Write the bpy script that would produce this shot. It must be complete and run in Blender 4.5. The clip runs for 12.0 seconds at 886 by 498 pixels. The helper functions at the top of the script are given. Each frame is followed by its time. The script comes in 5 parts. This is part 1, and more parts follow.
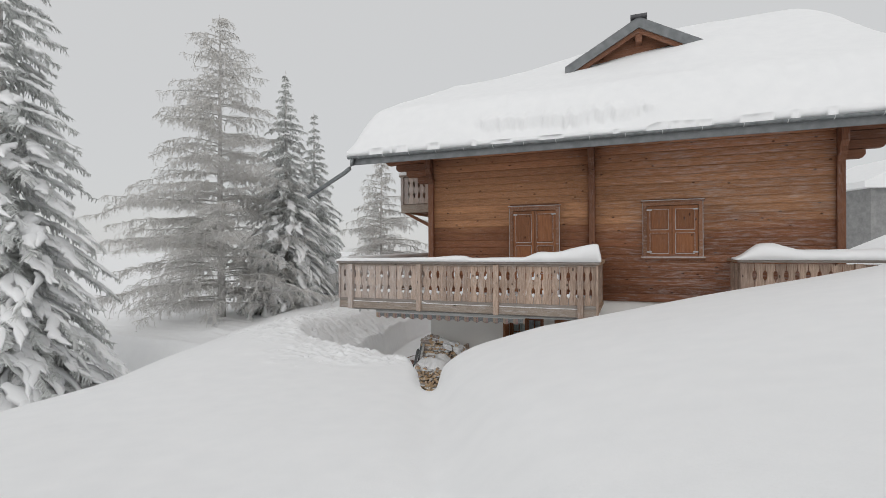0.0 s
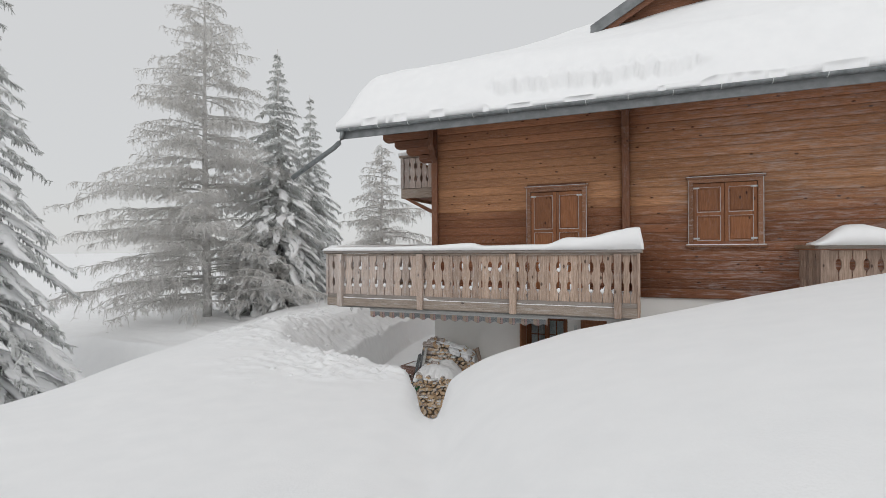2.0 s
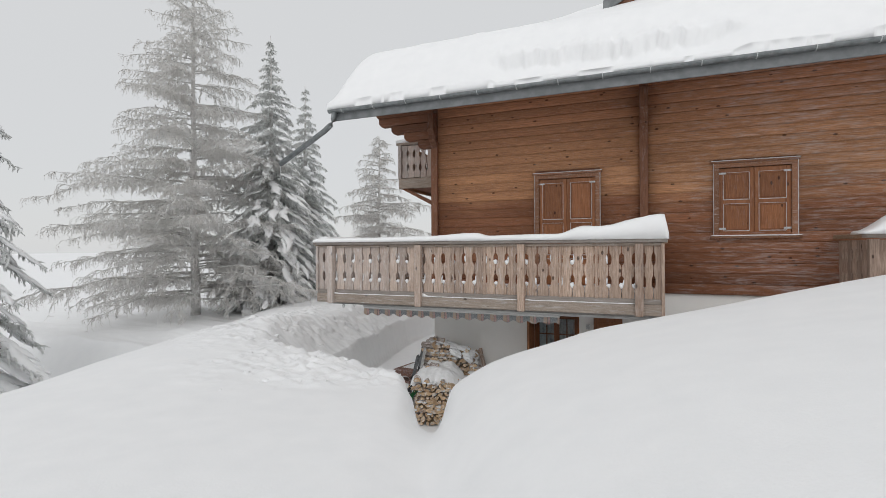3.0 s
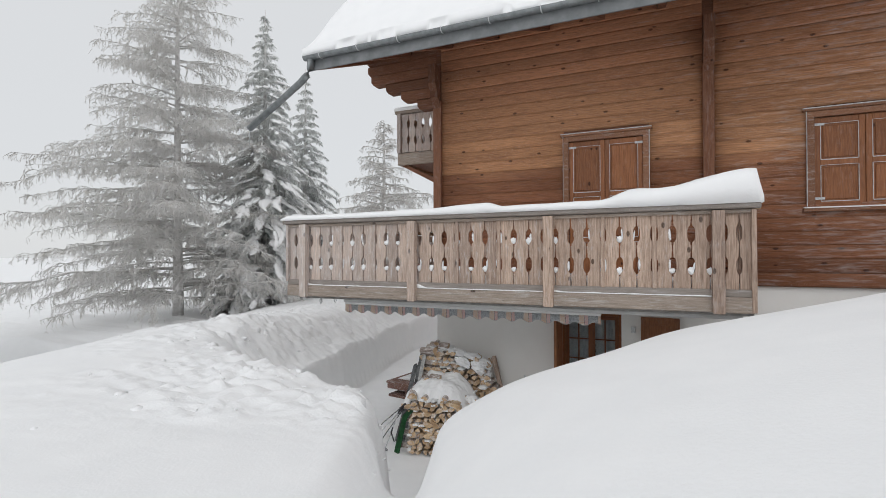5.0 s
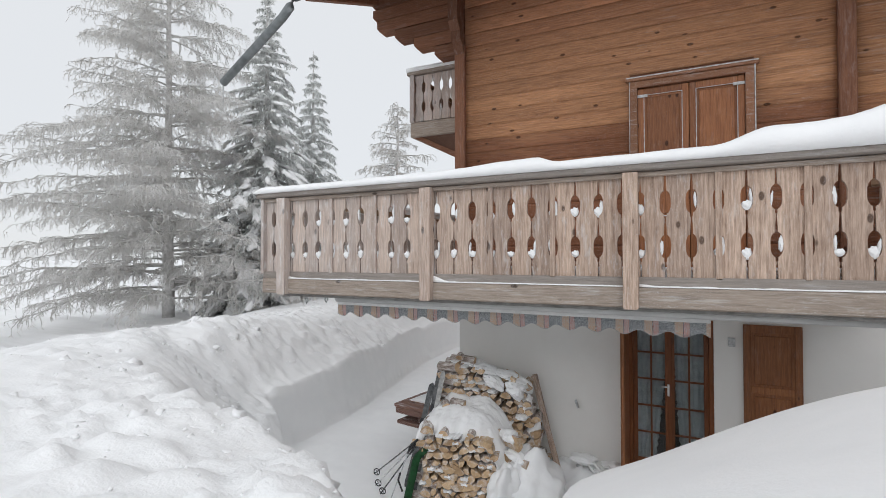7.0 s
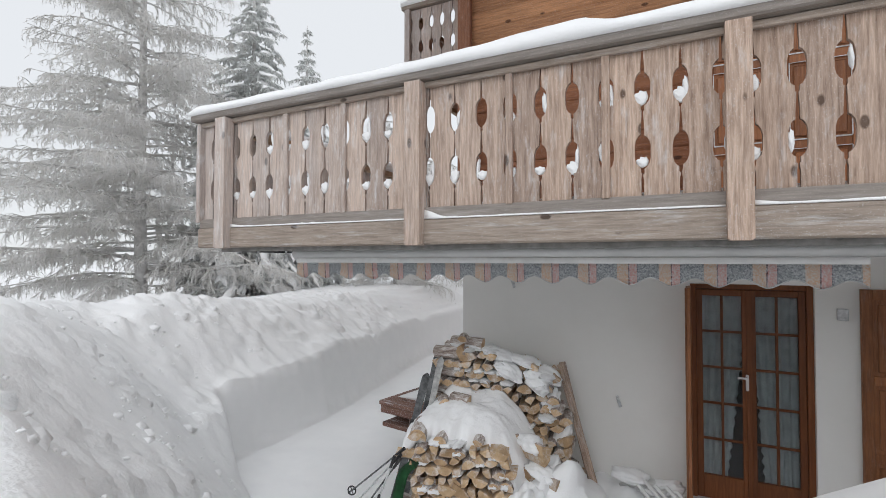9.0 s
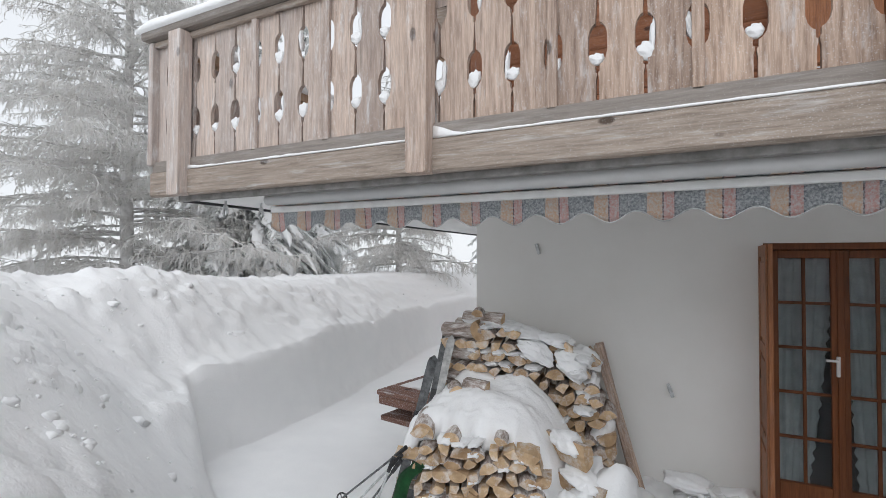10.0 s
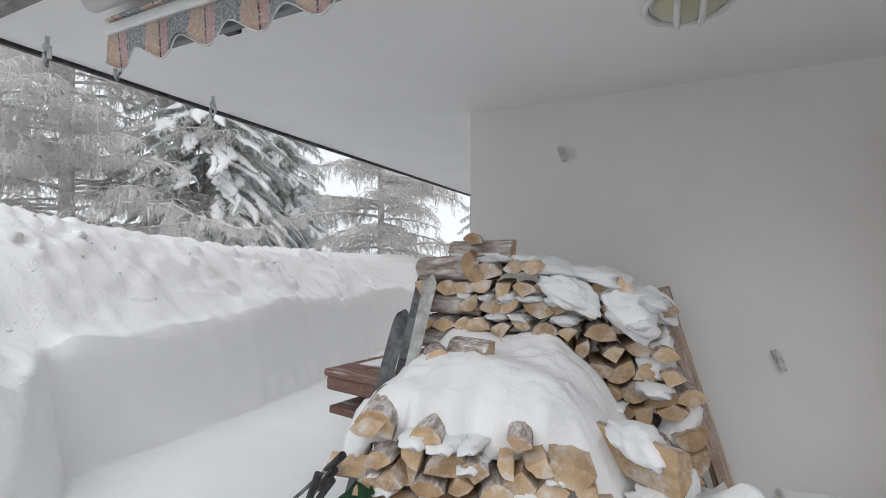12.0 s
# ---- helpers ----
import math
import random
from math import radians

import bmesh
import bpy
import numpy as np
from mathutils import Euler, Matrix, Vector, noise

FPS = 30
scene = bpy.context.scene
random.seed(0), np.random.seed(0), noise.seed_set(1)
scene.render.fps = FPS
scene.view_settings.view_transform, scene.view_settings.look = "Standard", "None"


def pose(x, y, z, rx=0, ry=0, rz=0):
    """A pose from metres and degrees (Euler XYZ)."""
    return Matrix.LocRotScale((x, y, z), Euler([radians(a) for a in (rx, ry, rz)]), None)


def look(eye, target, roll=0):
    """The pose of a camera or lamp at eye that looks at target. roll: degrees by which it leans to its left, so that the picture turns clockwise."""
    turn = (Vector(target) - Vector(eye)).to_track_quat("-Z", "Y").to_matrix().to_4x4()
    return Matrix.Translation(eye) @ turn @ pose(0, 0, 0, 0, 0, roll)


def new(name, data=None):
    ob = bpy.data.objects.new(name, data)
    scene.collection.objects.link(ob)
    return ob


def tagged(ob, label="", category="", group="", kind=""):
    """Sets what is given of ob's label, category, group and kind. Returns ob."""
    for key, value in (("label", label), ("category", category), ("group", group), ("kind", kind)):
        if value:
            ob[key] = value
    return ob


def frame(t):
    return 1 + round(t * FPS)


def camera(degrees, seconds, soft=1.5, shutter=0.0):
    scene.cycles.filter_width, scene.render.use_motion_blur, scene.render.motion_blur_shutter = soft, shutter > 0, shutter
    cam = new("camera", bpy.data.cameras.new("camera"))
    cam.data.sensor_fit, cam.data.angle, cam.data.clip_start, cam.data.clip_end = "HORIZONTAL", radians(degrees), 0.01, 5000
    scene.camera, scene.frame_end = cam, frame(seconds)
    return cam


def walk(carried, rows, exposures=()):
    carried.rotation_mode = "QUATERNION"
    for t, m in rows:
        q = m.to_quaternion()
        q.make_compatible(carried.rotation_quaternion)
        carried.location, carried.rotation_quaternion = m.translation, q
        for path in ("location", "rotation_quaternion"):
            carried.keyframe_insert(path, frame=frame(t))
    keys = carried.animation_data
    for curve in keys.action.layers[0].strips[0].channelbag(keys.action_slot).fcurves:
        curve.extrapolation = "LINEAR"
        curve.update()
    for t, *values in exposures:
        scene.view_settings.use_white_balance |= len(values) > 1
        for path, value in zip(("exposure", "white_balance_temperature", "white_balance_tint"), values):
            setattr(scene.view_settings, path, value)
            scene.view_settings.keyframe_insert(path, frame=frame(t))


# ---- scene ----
cam = camera(85.2, 12.0, soft=0.9)
PATH = [
    (0, (0.895, -0.92, 3.687), (0.167, 0.942, 3.686), -0.3),
    (0.5, (0.75, -0.512, 3.62), (0.015, 1.348, 3.617), -0.2),
    (1, (0.55, -0.055, 3.579), (-0.187, 1.804, 3.57), -0.3),
    (1.5, (0.343, 0.46, 3.525), (-0.412, 2.312, 3.514), -0.3),
    (2, (0.177, 0.92, 3.423), (-0.574, 2.774, 3.418), -0.4),
    (2.5, (-0.036, 1.353, 3.343), (-0.786, 3.207, 3.338), -0.3),
    (3, (-0.194, 1.775, 3.239), (-0.943, 3.63, 3.235), -0.3),
    (3.2, (-0.27, 1.928, 3.215), (-1.015, 3.784, 3.199), -0.2),
    (4.8, (-0.715, 3.72, 2.825), (-1.506, 5.556, 2.851), -0.2),
    (5, (-0.815, 3.898, 2.812), (-1.626, 5.726, 2.831), -0.2),
    (5.5, (-1.07, 4.478, 2.682), (-1.912, 6.291, 2.708), -0.2),
    (6, (-1.303, 4.912, 2.61), (-2.15, 6.724, 2.638), -0.1),
    (6.5, (-1.526, 5.408, 2.598), (-2.395, 7.209, 2.631), -0.1),
    (6.7, (-1.628, 5.54, 2.596), (-2.5, 7.34, 2.626), -0.1),
    (8.3, (-2.097, 6.682, 2.21), (-2.987, 8.472, 2.264), -0.3),
    (8.5, (-2.191, 6.829, 2.143), (-3.081, 8.619, 2.194), 0.0),
    (9, (-2.39, 7.196, 1.999), (-3.28, 8.986, 2.05), 0.1),
    (9.5, (-2.612, 7.571, 1.833), (-3.51, 9.358, 1.877), 0.1),
    (10, (-2.852, 7.99, 1.66), (-3.756, 9.774, 1.701), 0.2),
    (10.5, (-3.101, 8.381, 1.422), (-4.026, 10.153, 1.477), 0.3),
    (11, (-3.257, 8.654, 1.302), (-4.178, 10.428, 1.369), 0.3),
    (11.5, (-3.379, 9.051, 1.211), (-4.301, 10.824, 1.269), 0.2),
    (12, (-3.467, 9.38, 1.086), (-4.332, 11.182, 1.138), 0.3),
]
walk(cam, [(t, look(eye, target, roll)) for t, eye, target, roll in PATH],
     exposures=[(0.0, -0.06, 6500, 10), (3.0, 0.06, 6450, 10), (5.5, 0.20, 6350, 10), (6.5, 0.29, 6300, 10), (8.5, 0.33, 6290, 10), (10.5, 0.53, 6200, 10), (12.0, 0.57, 6250, 10)])

# ---- sky and light: overcast, in thin cloud and falling snow ----
world = bpy.data.worlds.new("overcast")
scene.world = world
world.use_nodes = True
wt = world.node_tree
wt.nodes.clear()
sky = wt.nodes.new("ShaderNodeTexSky")
sky.sky_type = "NISHITA"
sky.sun_disc = False
sky.sun_elevation = radians(41)
sky.sun_rotation = radians(169)
sky_gain = wt.nodes.new("ShaderNodeVectorMath")
sky_gain.operation = "SCALE"
sky_gain.inputs["Scale"].default_value = 0.08
cloud = wt.nodes.new("ShaderNodeMix")
cloud.data_type = "RGBA"
cloud.inputs["Factor"].default_value = 0.93
cloud.inputs["B"].default_value = (0.675, 0.68, 0.68, 1)
sky_out = wt.nodes.new("ShaderNodeBackground")
sky_out.inputs["Strength"].default_value = 1.0
world_out = wt.nodes.new("ShaderNodeOutputWorld")
wt.links.new(sky.outputs[0], sky_gain.inputs[0])
wt.links.new(sky_gain.outputs[0], cloud.inputs["A"])
wt.links.new(cloud.outputs["Result"], sky_out.inputs["Color"])
wt.links.new(sky_out.outputs[0], world_out.inputs["Surface"])

sun = new("sun", bpy.data.lights.new("sun", "SUN"))
sun.data.energy = 0.68
sun.data.angle = radians(60)
sun.data.color = (1.0, 0.985, 0.97)
sun.matrix_world = look((6, -17, 21), (0, 6, 0))


# ---- materials ----
def ramp(nt, fac, stops):
    n = nt.nodes.new("ShaderNodeValToRGB")
    while len(n.color_ramp.elements) < len(stops):
        n.color_ramp.elements.new(0.5)
    for e, (p, c) in zip(n.color_ramp.elements, stops):
        e.position = p
        e.color = (*c, 1) if len(c) == 3 else c
    nt.links.new(fac, n.inputs[0])
    return n.outputs[0]


def noise_tex(nt, scale, stretch=(1, 1, 1), detail=5, rough=0.6, space="Object", jitter=False):
    tc = nt.nodes.new("ShaderNodeTexCoord")
    mp = nt.nodes.new("ShaderNodeMapping")
    mp.inputs["Scale"].default_value = stretch
    nt.links.new(tc.outputs[space], mp.inputs[0])
    if jitter:
        oi = nt.nodes.new("ShaderNodeObjectInfo")
        sc = nt.nodes.new("ShaderNodeVectorMath")
        sc.operation = "SCALE"
        sc.inputs[0].default_value = (37, 19, 53)
        nt.links.new(oi.outputs["Random"], sc.inputs["Scale"])
        nt.links.new(sc.outputs[0], mp.inputs["Location"])
    n = nt.nodes.new("ShaderNodeTexNoise")
    n.inputs["Scale"].default_value = scale
    n.inputs["Detail"].default_value = detail
    n.inputs["Roughness"].default_value = rough
    nt.links.new(mp.outputs[0], n.inputs["Vector"])
    return n.outputs["Fac"]


def mixc(nt, fac, a, b, kind="MIX"):
    n = nt.nodes.new("ShaderNodeMix")
    n.data_type = "RGBA"
    n.blend_type = kind
    for key, v in (("Factor", fac), ("A", a), ("B", b)):
        if isinstance(v, (int, float)):
            n.inputs[key].default_value = v
        elif isinstance(v, tuple):
            n.inputs[key].default_value = (*v, 1)
        else:
            nt.links.new(v, n.inputs[key])
    return n.outputs["Result"]


def math_node(nt, op, a, b=0.0, clamp=False):
    n = nt.nodes.new("ShaderNodeMath")
    n.operation = op
    n.use_clamp = clamp
    for k, v in enumerate((a, b)):
        if isinstance(v, (int, float)):
            n.inputs[k].default_value = v
        else:
            nt.links.new(v, n.inputs[k])
    return n.outputs[0]


def mat(name, rough=0.8, metal=0.0, colour=(0.5, 0.5, 0.5)):
    m = bpy.data.materials.new(name)
    m.use_nodes = True
    p = m.node_tree.nodes["Principled BSDF"]
    p.inputs["Base Color"].default_value = (*colour, 1)
    p.inputs["Roughness"].default_value = rough
    p.inputs["Metallic"].default_value = metal
    return m, m.node_tree, p


def bump(nt, p, h, strength, distance=0.01):
    b = nt.nodes.new("ShaderNodeBump")
    b.inputs["Strength"].default_value = strength
    b.inputs["Distance"].default_value = distance
    nt.links.new(h, b.inputs["Height"])
    nt.links.new(b.outputs[0], p.inputs["Normal"])


def snow_material(name, grain=1.0, lump=0.4, loose=False):
    m, nt, p = mat(name, 0.65)
    fine = noise_tex(nt, 60, detail=5)
    mid = noise_tex(nt, 3.2, detail=6, rough=0.55)
    nt.links.new(ramp(nt, mid, [(0.3, (0.895, 0.90, 0.905)), (0.7, (0.93, 0.933, 0.935))]), p.inputs["Base Color"])
    both = math_node(nt, "ADD", math_node(nt, "MULTIPLY", fine, 0.16 * grain), math_node(nt, "MULTIPLY", mid, lump))
    if loose:
        # crumbly where the snow has been thrown up
        at = nt.nodes.new("ShaderNodeAttribute")
        at.attribute_name = "loose"
        crumb = math_node(nt, "ADD", noise_tex(nt, 11, detail=5, rough=0.6), math_node(nt, "MULTIPLY", noise_tex(nt, 30, detail=4, rough=0.6), 0.5))
        both = math_node(nt, "ADD", both, math_node(nt, "MULTIPLY", math_node(nt, "MULTIPLY", crumb, at.outputs["Fac"]), 0.6))
    bump(nt, p, both, 0.35, 0.05)
    p.inputs["Specular IOR Level"].default_value = 0.2
    return m


def wood_material(name, dark, light, axis, scale=1.0, rough=0.75, frost=0.0, knots=True, weather=0.0, blown=False):
    """Grain along axis ("x", "y" or "z"), knots, board-to-board change and a little frost."""
    m, nt, p = mat(name, rough)
    st = {"x": (0.6, 9, 9), "y": (9, 0.6, 9), "z": (9, 9, 0.6)}[axis]
    grain = noise_tex(nt, 7 * scale, st, 7, 0.72, jitter=True)
    broad = noise_tex(nt, 1.1 * scale, tuple(0.15 * v + 0.3 for v in st), 3, 0.5, jitter=True)
    col = ramp(nt, grain, [(0.28, dark), (0.72, light)])
    oi = nt.nodes.new("ShaderNodeObjectInfo")
    tone = ramp(nt, math_node(nt, "ADD", math_node(nt, "MULTIPLY", oi.outputs["Random"], 0.6), math_node(nt, "MULTIPLY", broad, 0.5)),
                [(0.2, (0.74, 0.71, 0.70)), (0.8, (1.16, 1.12, 1.08))])
    col = mixc(nt, 1.0 if not weather else 0.65, col, mixc(nt, 1.0, col, tone, "MULTIPLY"))
    if weather:
        # boards bleached golden higher up, darker and redder where they stay wet
        sp = nt.nodes.new("ShaderNodeSeparateXYZ")
        nt.links.new(oi.outputs["Location"], sp.inputs[0])
        zz = math_node(nt, "ADD", math_node(nt, "DIVIDE", math_node(nt, "SUBTRACT", sp.outputs["Z"], 2.3), 4.2), math_node(nt, "MULTIPLY", math_node(nt, "SUBTRACT", broad, 0.5), 0.35))
        band = ramp(nt, zz, [(0.08, (0.66, 0.54, 0.48)), (0.40, (0.74, 0.62, 0.54)), (0.54, (1.34, 1.34, 1.18)), (0.72, (1.22, 1.18, 1.06)), (0.95, (1.22, 1.10, 1.02))])
        col = mixc(nt, weather, col, mixc(nt, 1.0, col, band, "MULTIPLY"))
    if knots:
        tc = nt.nodes.new("ShaderNodeTexCoord")
        mp = nt.nodes.new("ShaderNodeMapping")
        mp.inputs["Scale"].default_value = {"x": (1.7, 3.4, 3.4), "y": (3.4, 1.7, 3.4), "z": (3.4, 3.4, 1.7)}[axis]
        sc = nt.nodes.new("ShaderNodeVectorMath")
        sc.operation = "SCALE"
        sc.inputs[0].default_value = (11, 23, 31)
        nt.links.new(oi.outputs["Random"], sc.inputs["Scale"])
        nt.links.new(sc.outputs[0], mp.inputs["Location"])
        nt.links.new(tc.outputs["Object"], mp.inputs[0])
        vo = nt.nodes.new("ShaderNodeTexVoronoi")
        vo.inputs["Scale"].default_value = 1.7
        nt.links.new(mp.outputs[0], vo.inputs["Vector"])
        spot = ramp(nt, vo.outputs["Distance"], [(0.085, (0.16, 0.12, 0.10)), (0.125, (1, 1, 1))])
        col = mixc(nt, 0.85, col, mixc(nt, 1.0, col, spot, "MULTIPLY"))
    if frost:
        rime = noise_tex(nt, 7, (0.35, 3, 3) if axis == "x" else (2.5, 2.5, 0.6), 8, 0.75, jitter=True)
        if weather:
            # rime blown on in streaks, thickest past the middle post
            ge = nt.nodes.new("ShaderNodeNewGeometry")
            gs = nt.nodes.new("ShaderNodeSeparateXYZ")
            nt.links.new(ge.outputs["Position"], gs.inputs[0])
            drift = math_node(nt, "ADD", math_node(nt, "MULTIPLY", gs.outputs["X"], 0.028), math_node(nt, "MULTIPLY", noise_tex(nt, 1.3, (0.5, 1, 1.4), 3, 0.5, jitter=True), 0.10), False)
            rime = math_node(nt, "ADD", rime, math_node(nt, "MINIMUM", math_node(nt, "SUBTRACT", drift, 0.05), 0.06))
        if blown:
            # rime drives in from the open corner and thins out along the balcony
            ge = nt.nodes.new("ShaderNodeNewGeometry")
            gs = nt.nodes.new("ShaderNodeSeparateXYZ")
            nt.links.new(ge.outputs["Position"], gs.inputs[0])
            frost_here = math_node(nt, "MULTIPLY", math_node(nt, "ADD", math_node(nt, "MULTIPLY", gs.outputs["X"], -0.16), 0.25, True), frost)
            veil = math_node(nt, "ADD", math_node(nt, "MULTIPLY", gs.outputs["X"], -0.13), -0.40, True)
            col = mixc(nt, math_node(nt, "MULTIPLY", math_node(nt, "MULTIPLY", veil, noise_tex(nt, 5, (1.5, 1.5, 0.7), 6, 0.7, jitter=True)), 1.3), col, (0.80, 0.80, 0.81))
        else:
            frost_here = frost
        col = mixc(nt, math_node(nt, "MULTIPLY", ramp(nt, rime, [(0.54, (0, 0, 0)), (0.74, (1, 1, 1))]), frost_here), col, (0.78, 0.80, 0.82))
        speck = noise_tex(nt, 190, detail=3, rough=0.6, jitter=True)
        col = mixc(nt, math_node(nt, "MULTIPLY", ramp(nt, speck, [(0.60, (0, 0, 0)), (0.68, (1, 1, 1))]), math_node(nt, "MULTIPLY", frost_here, 0.9)), col, (0.82, 0.83, 0.85))
    nt.links.new(col, p.inputs["Base Color"])
    bump(nt, p, grain, 0.4, 0.004)
    p.inputs["Specular IOR Level"].default_value = 0.25
    return m


SNOW = snow_material("snow", loose=True)
SNOW_ROOF = snow_material("roof snow", 0.4, 0.06)
SNOW_CAP = snow_material("loose snow", 1.2, 0.5)
SIDING = wood_material("larch siding", (0.185, 0.092, 0.057), (0.51, 0.27, 0.158), "x", frost=0.34, weather=1.0)
TRIM = wood_material("brown trim", (0.13, 0.058, 0.036), (0.29, 0.14, 0.082), "z", frost=0.2)
TRIM_X = wood_material("brown beam", (0.13, 0.058, 0.036), (0.29, 0.14, 0.082), "x", frost=0.15)
TRIM_Y = wood_material("brown purlin", (0.13, 0.058, 0.036), (0.29, 0.14, 0.082), "y", frost=0.1)
BOARD = wood_material("weathered spruce board", (0.19, 0.125, 0.092), (0.65, 0.52, 0.43), "z", frost=0.8, blown=True)
BOARD_X = wood_material("weathered spruce beam", (0.24, 0.20, 0.165), (0.57, 0.495, 0.425), "x", frost=0.5)
BOARD_Y = wood_material("weathered side beam", (0.26, 0.175, 0.115), (0.48, 0.35, 0.24), "y", frost=0.3)
GREY_X = wood_material("grey weathered rail", (0.22, 0.20, 0.185), (0.38, 0.35, 0.32), "x", frost=0.25, knots=False)
SHUTTER = wood_material("varnished shutter", (0.165, 0.066, 0.032), (0.39, 0.17, 0.075), "z", rough=0.5, frost=0.1)
DOORWOOD = wood_material("varnished door wood", (0.12, 0.042, 0.018), (0.24, 0.09, 0.035), "z", rough=0.42, knots=False)
FRAME = wood_material("window frame wood", (0.20, 0.095, 0.055), (0.36, 0.19, 0.11), "x", frost=0.55, knots=False)


def simple_material(name, a, b, scale=6, rough=0.8, metal=0.0, bump_strength=0.2, dist=0.005, detail=6):
    m, nt, p = mat(name, rough, metal)
    n = noise_tex(nt, scale, detail=detail)
    nt.links.new(ramp(nt, n, [(0.3, a), (0.7, b)]), p.inputs["Base Color"])
    bump(nt, p, n, bump_strength, dist)
    return m


PLASTER = simple_material("white plaster", (0.82, 0.805, 0.775), (0.87, 0.86, 0.835), 1.4, 0.9, 0, 0.12, 0.01, 10)
SOFFIT = simple_material("painted soffit", (0.85, 0.85, 0.845), (0.89, 0.89, 0.885), 2.0, 0.85)
ZINC = simple_material("grey zinc", (0.17, 0.185, 0.19), (0.30, 0.32, 0.325), 9, 0.55, 0.6)
FASCIA = simple_material("grey painted fascia", (0.14, 0.15, 0.155), (0.24, 0.25, 0.255), 5, 0.7)
FROSTED = simple_material("frosted metal", (0.42, 0.43, 0.43), (0.75, 0.76, 0.77), 30, 0.7, 0.1, 0.6)
DARK = simple_material("dark metal", (0.03, 0.03, 0.032), (0.08, 0.08, 0.085), 20, 0.5, 0.5)
WHITEMETAL = simple_material("white lacquered metal", (0.70, 0.70, 0.69), (0.8, 0.8, 0.79), 15, 0.45)
ROOFING = simple_material("dark roofing", (0.06, 0.06, 0.065), (0.13, 0.13, 0.135), 8, 0.8)
CURTAIN = simple_material("white net curtain", (0.50, 0.55, 0.57), (0.72, 0.76, 0.77), 12, 0.95)
# dark colour stands for the low light indoors
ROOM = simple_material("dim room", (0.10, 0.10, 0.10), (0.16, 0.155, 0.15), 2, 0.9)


# ---- geometry helpers ----
def part(name, bm, material, parent=None, label="", smooth=False):
    me = bpy.data.meshes.new(name)
    if smooth:
        for f in bm.faces:
            f.smooth = True
    bm.to_mesh(me)
    bm.free()
    me.materials.append(material)
    ob = new(name, me)
    if parent:
        ob.parent = parent
    if label:
        ob["label"] = label
    return ob


def piece(name, me, parent, m):
    ob = new(name, me)
    ob.parent = parent
    ob.matrix_basis = m
    return ob


def mesh_from(name, bm, material, smooth=False):
    me = bpy.data.meshes.new(name)
    if smooth:
        for f in bm.faces:
            f.smooth = True
    bm.to_mesh(me)
    bm.free()
    me.materials.append(material)
    return me


def add_box(bm, lo, hi, bevel=0.0, m=None):
    c = [(a + b) / 2 for a, b in zip(lo, hi)]
    s = [abs(b - a) for a, b in zip(lo, hi)]
    made = bmesh.ops.create_cube(bm, size=1, matrix=Matrix.Translation(c) @ Matrix.Diagonal((*s, 1)))
    vs = made["verts"]
    if bevel:
        es = list({e for v in vs for e in v.link_edges})
        out = bmesh.ops.bevel(bm, geom=es, offset=bevel, segments=1, affect="EDGES", profile=0.5)
        vs = out["verts"]
    if m is not None:
        bmesh.ops.transform(bm, matrix=m, verts=vs)
    return vs


def box(lo, hi, bevel=0.008):
    bm = bmesh.new()
    add_box(bm, lo, hi, bevel)
    return bm


def add_tube(bm, pts, radii, sides=8, caps=True):
    """A tube through points with its own radius at each."""
    pts = [Vector(p) for p in pts]
    rings = []
    for k, p in enumerate(pts):
        d = (pts[min(k + 1, len(pts) - 1)] - pts[max(k - 1, 0)]).normalized()
        up = Vector((0, 0, 1)) if abs(d.z) < 0.9 else Vector((1, 0, 0))
        a = d.cross(up).normalized()
        b = d.cross(a)
        r = radii[k] if isinstance(radii, (list, tuple)) else radii
        rings.append([bm.verts.new(p + r * (math.cos(2 * math.pi * j / sides) * a + math.sin(2 * math.pi * j / sides) * b)) for j in range(sides)])
    for r0, r1 in zip(rings, rings[1:]):
        for j in range(sides):
            bm.faces.new((r0[j], r0[(j + 1) % sides], r1[(j + 1) % sides], r1[j]))
    if caps:
        bm.faces.new(rings[0][::-1])
        bm.faces.new(rings[-1])


def tube(pts, radii, sides=8):
    bm = bmesh.new()
    add_tube(bm, pts, radii, sides)
    return bm


def prism(outline, depth, axis="y"):
    """A flat outline of (a, b) drawn in x and z, given depth along y."""
    bm = bmesh.new()
    front = [bm.verts.new((a, -depth / 2, b)) for a, b in outline]
    back = [bm.verts.new((a, depth / 2, b)) for a, b in outline]
    bm.faces.new(front)
    bm.faces.new(back[::-1])
    n = len(outline)
    for k in range(n):
        bm.faces.new((front[k], back[k], back[(k + 1) % n], front[(k + 1) % n]))
    bmesh.ops.recalc_face_normals(bm, faces=bm.faces)
    return bm


def smooth01(a, b, v):
    k = min(1.0, max(0.0, (v - a) / (b - a)))
    return k * k * (3 - 2 * k)


def rough_noise(x, y, z, octaves=4):
    return noise.fractal(Vector((x, y, z)), 0.9, 2.1, octaves)


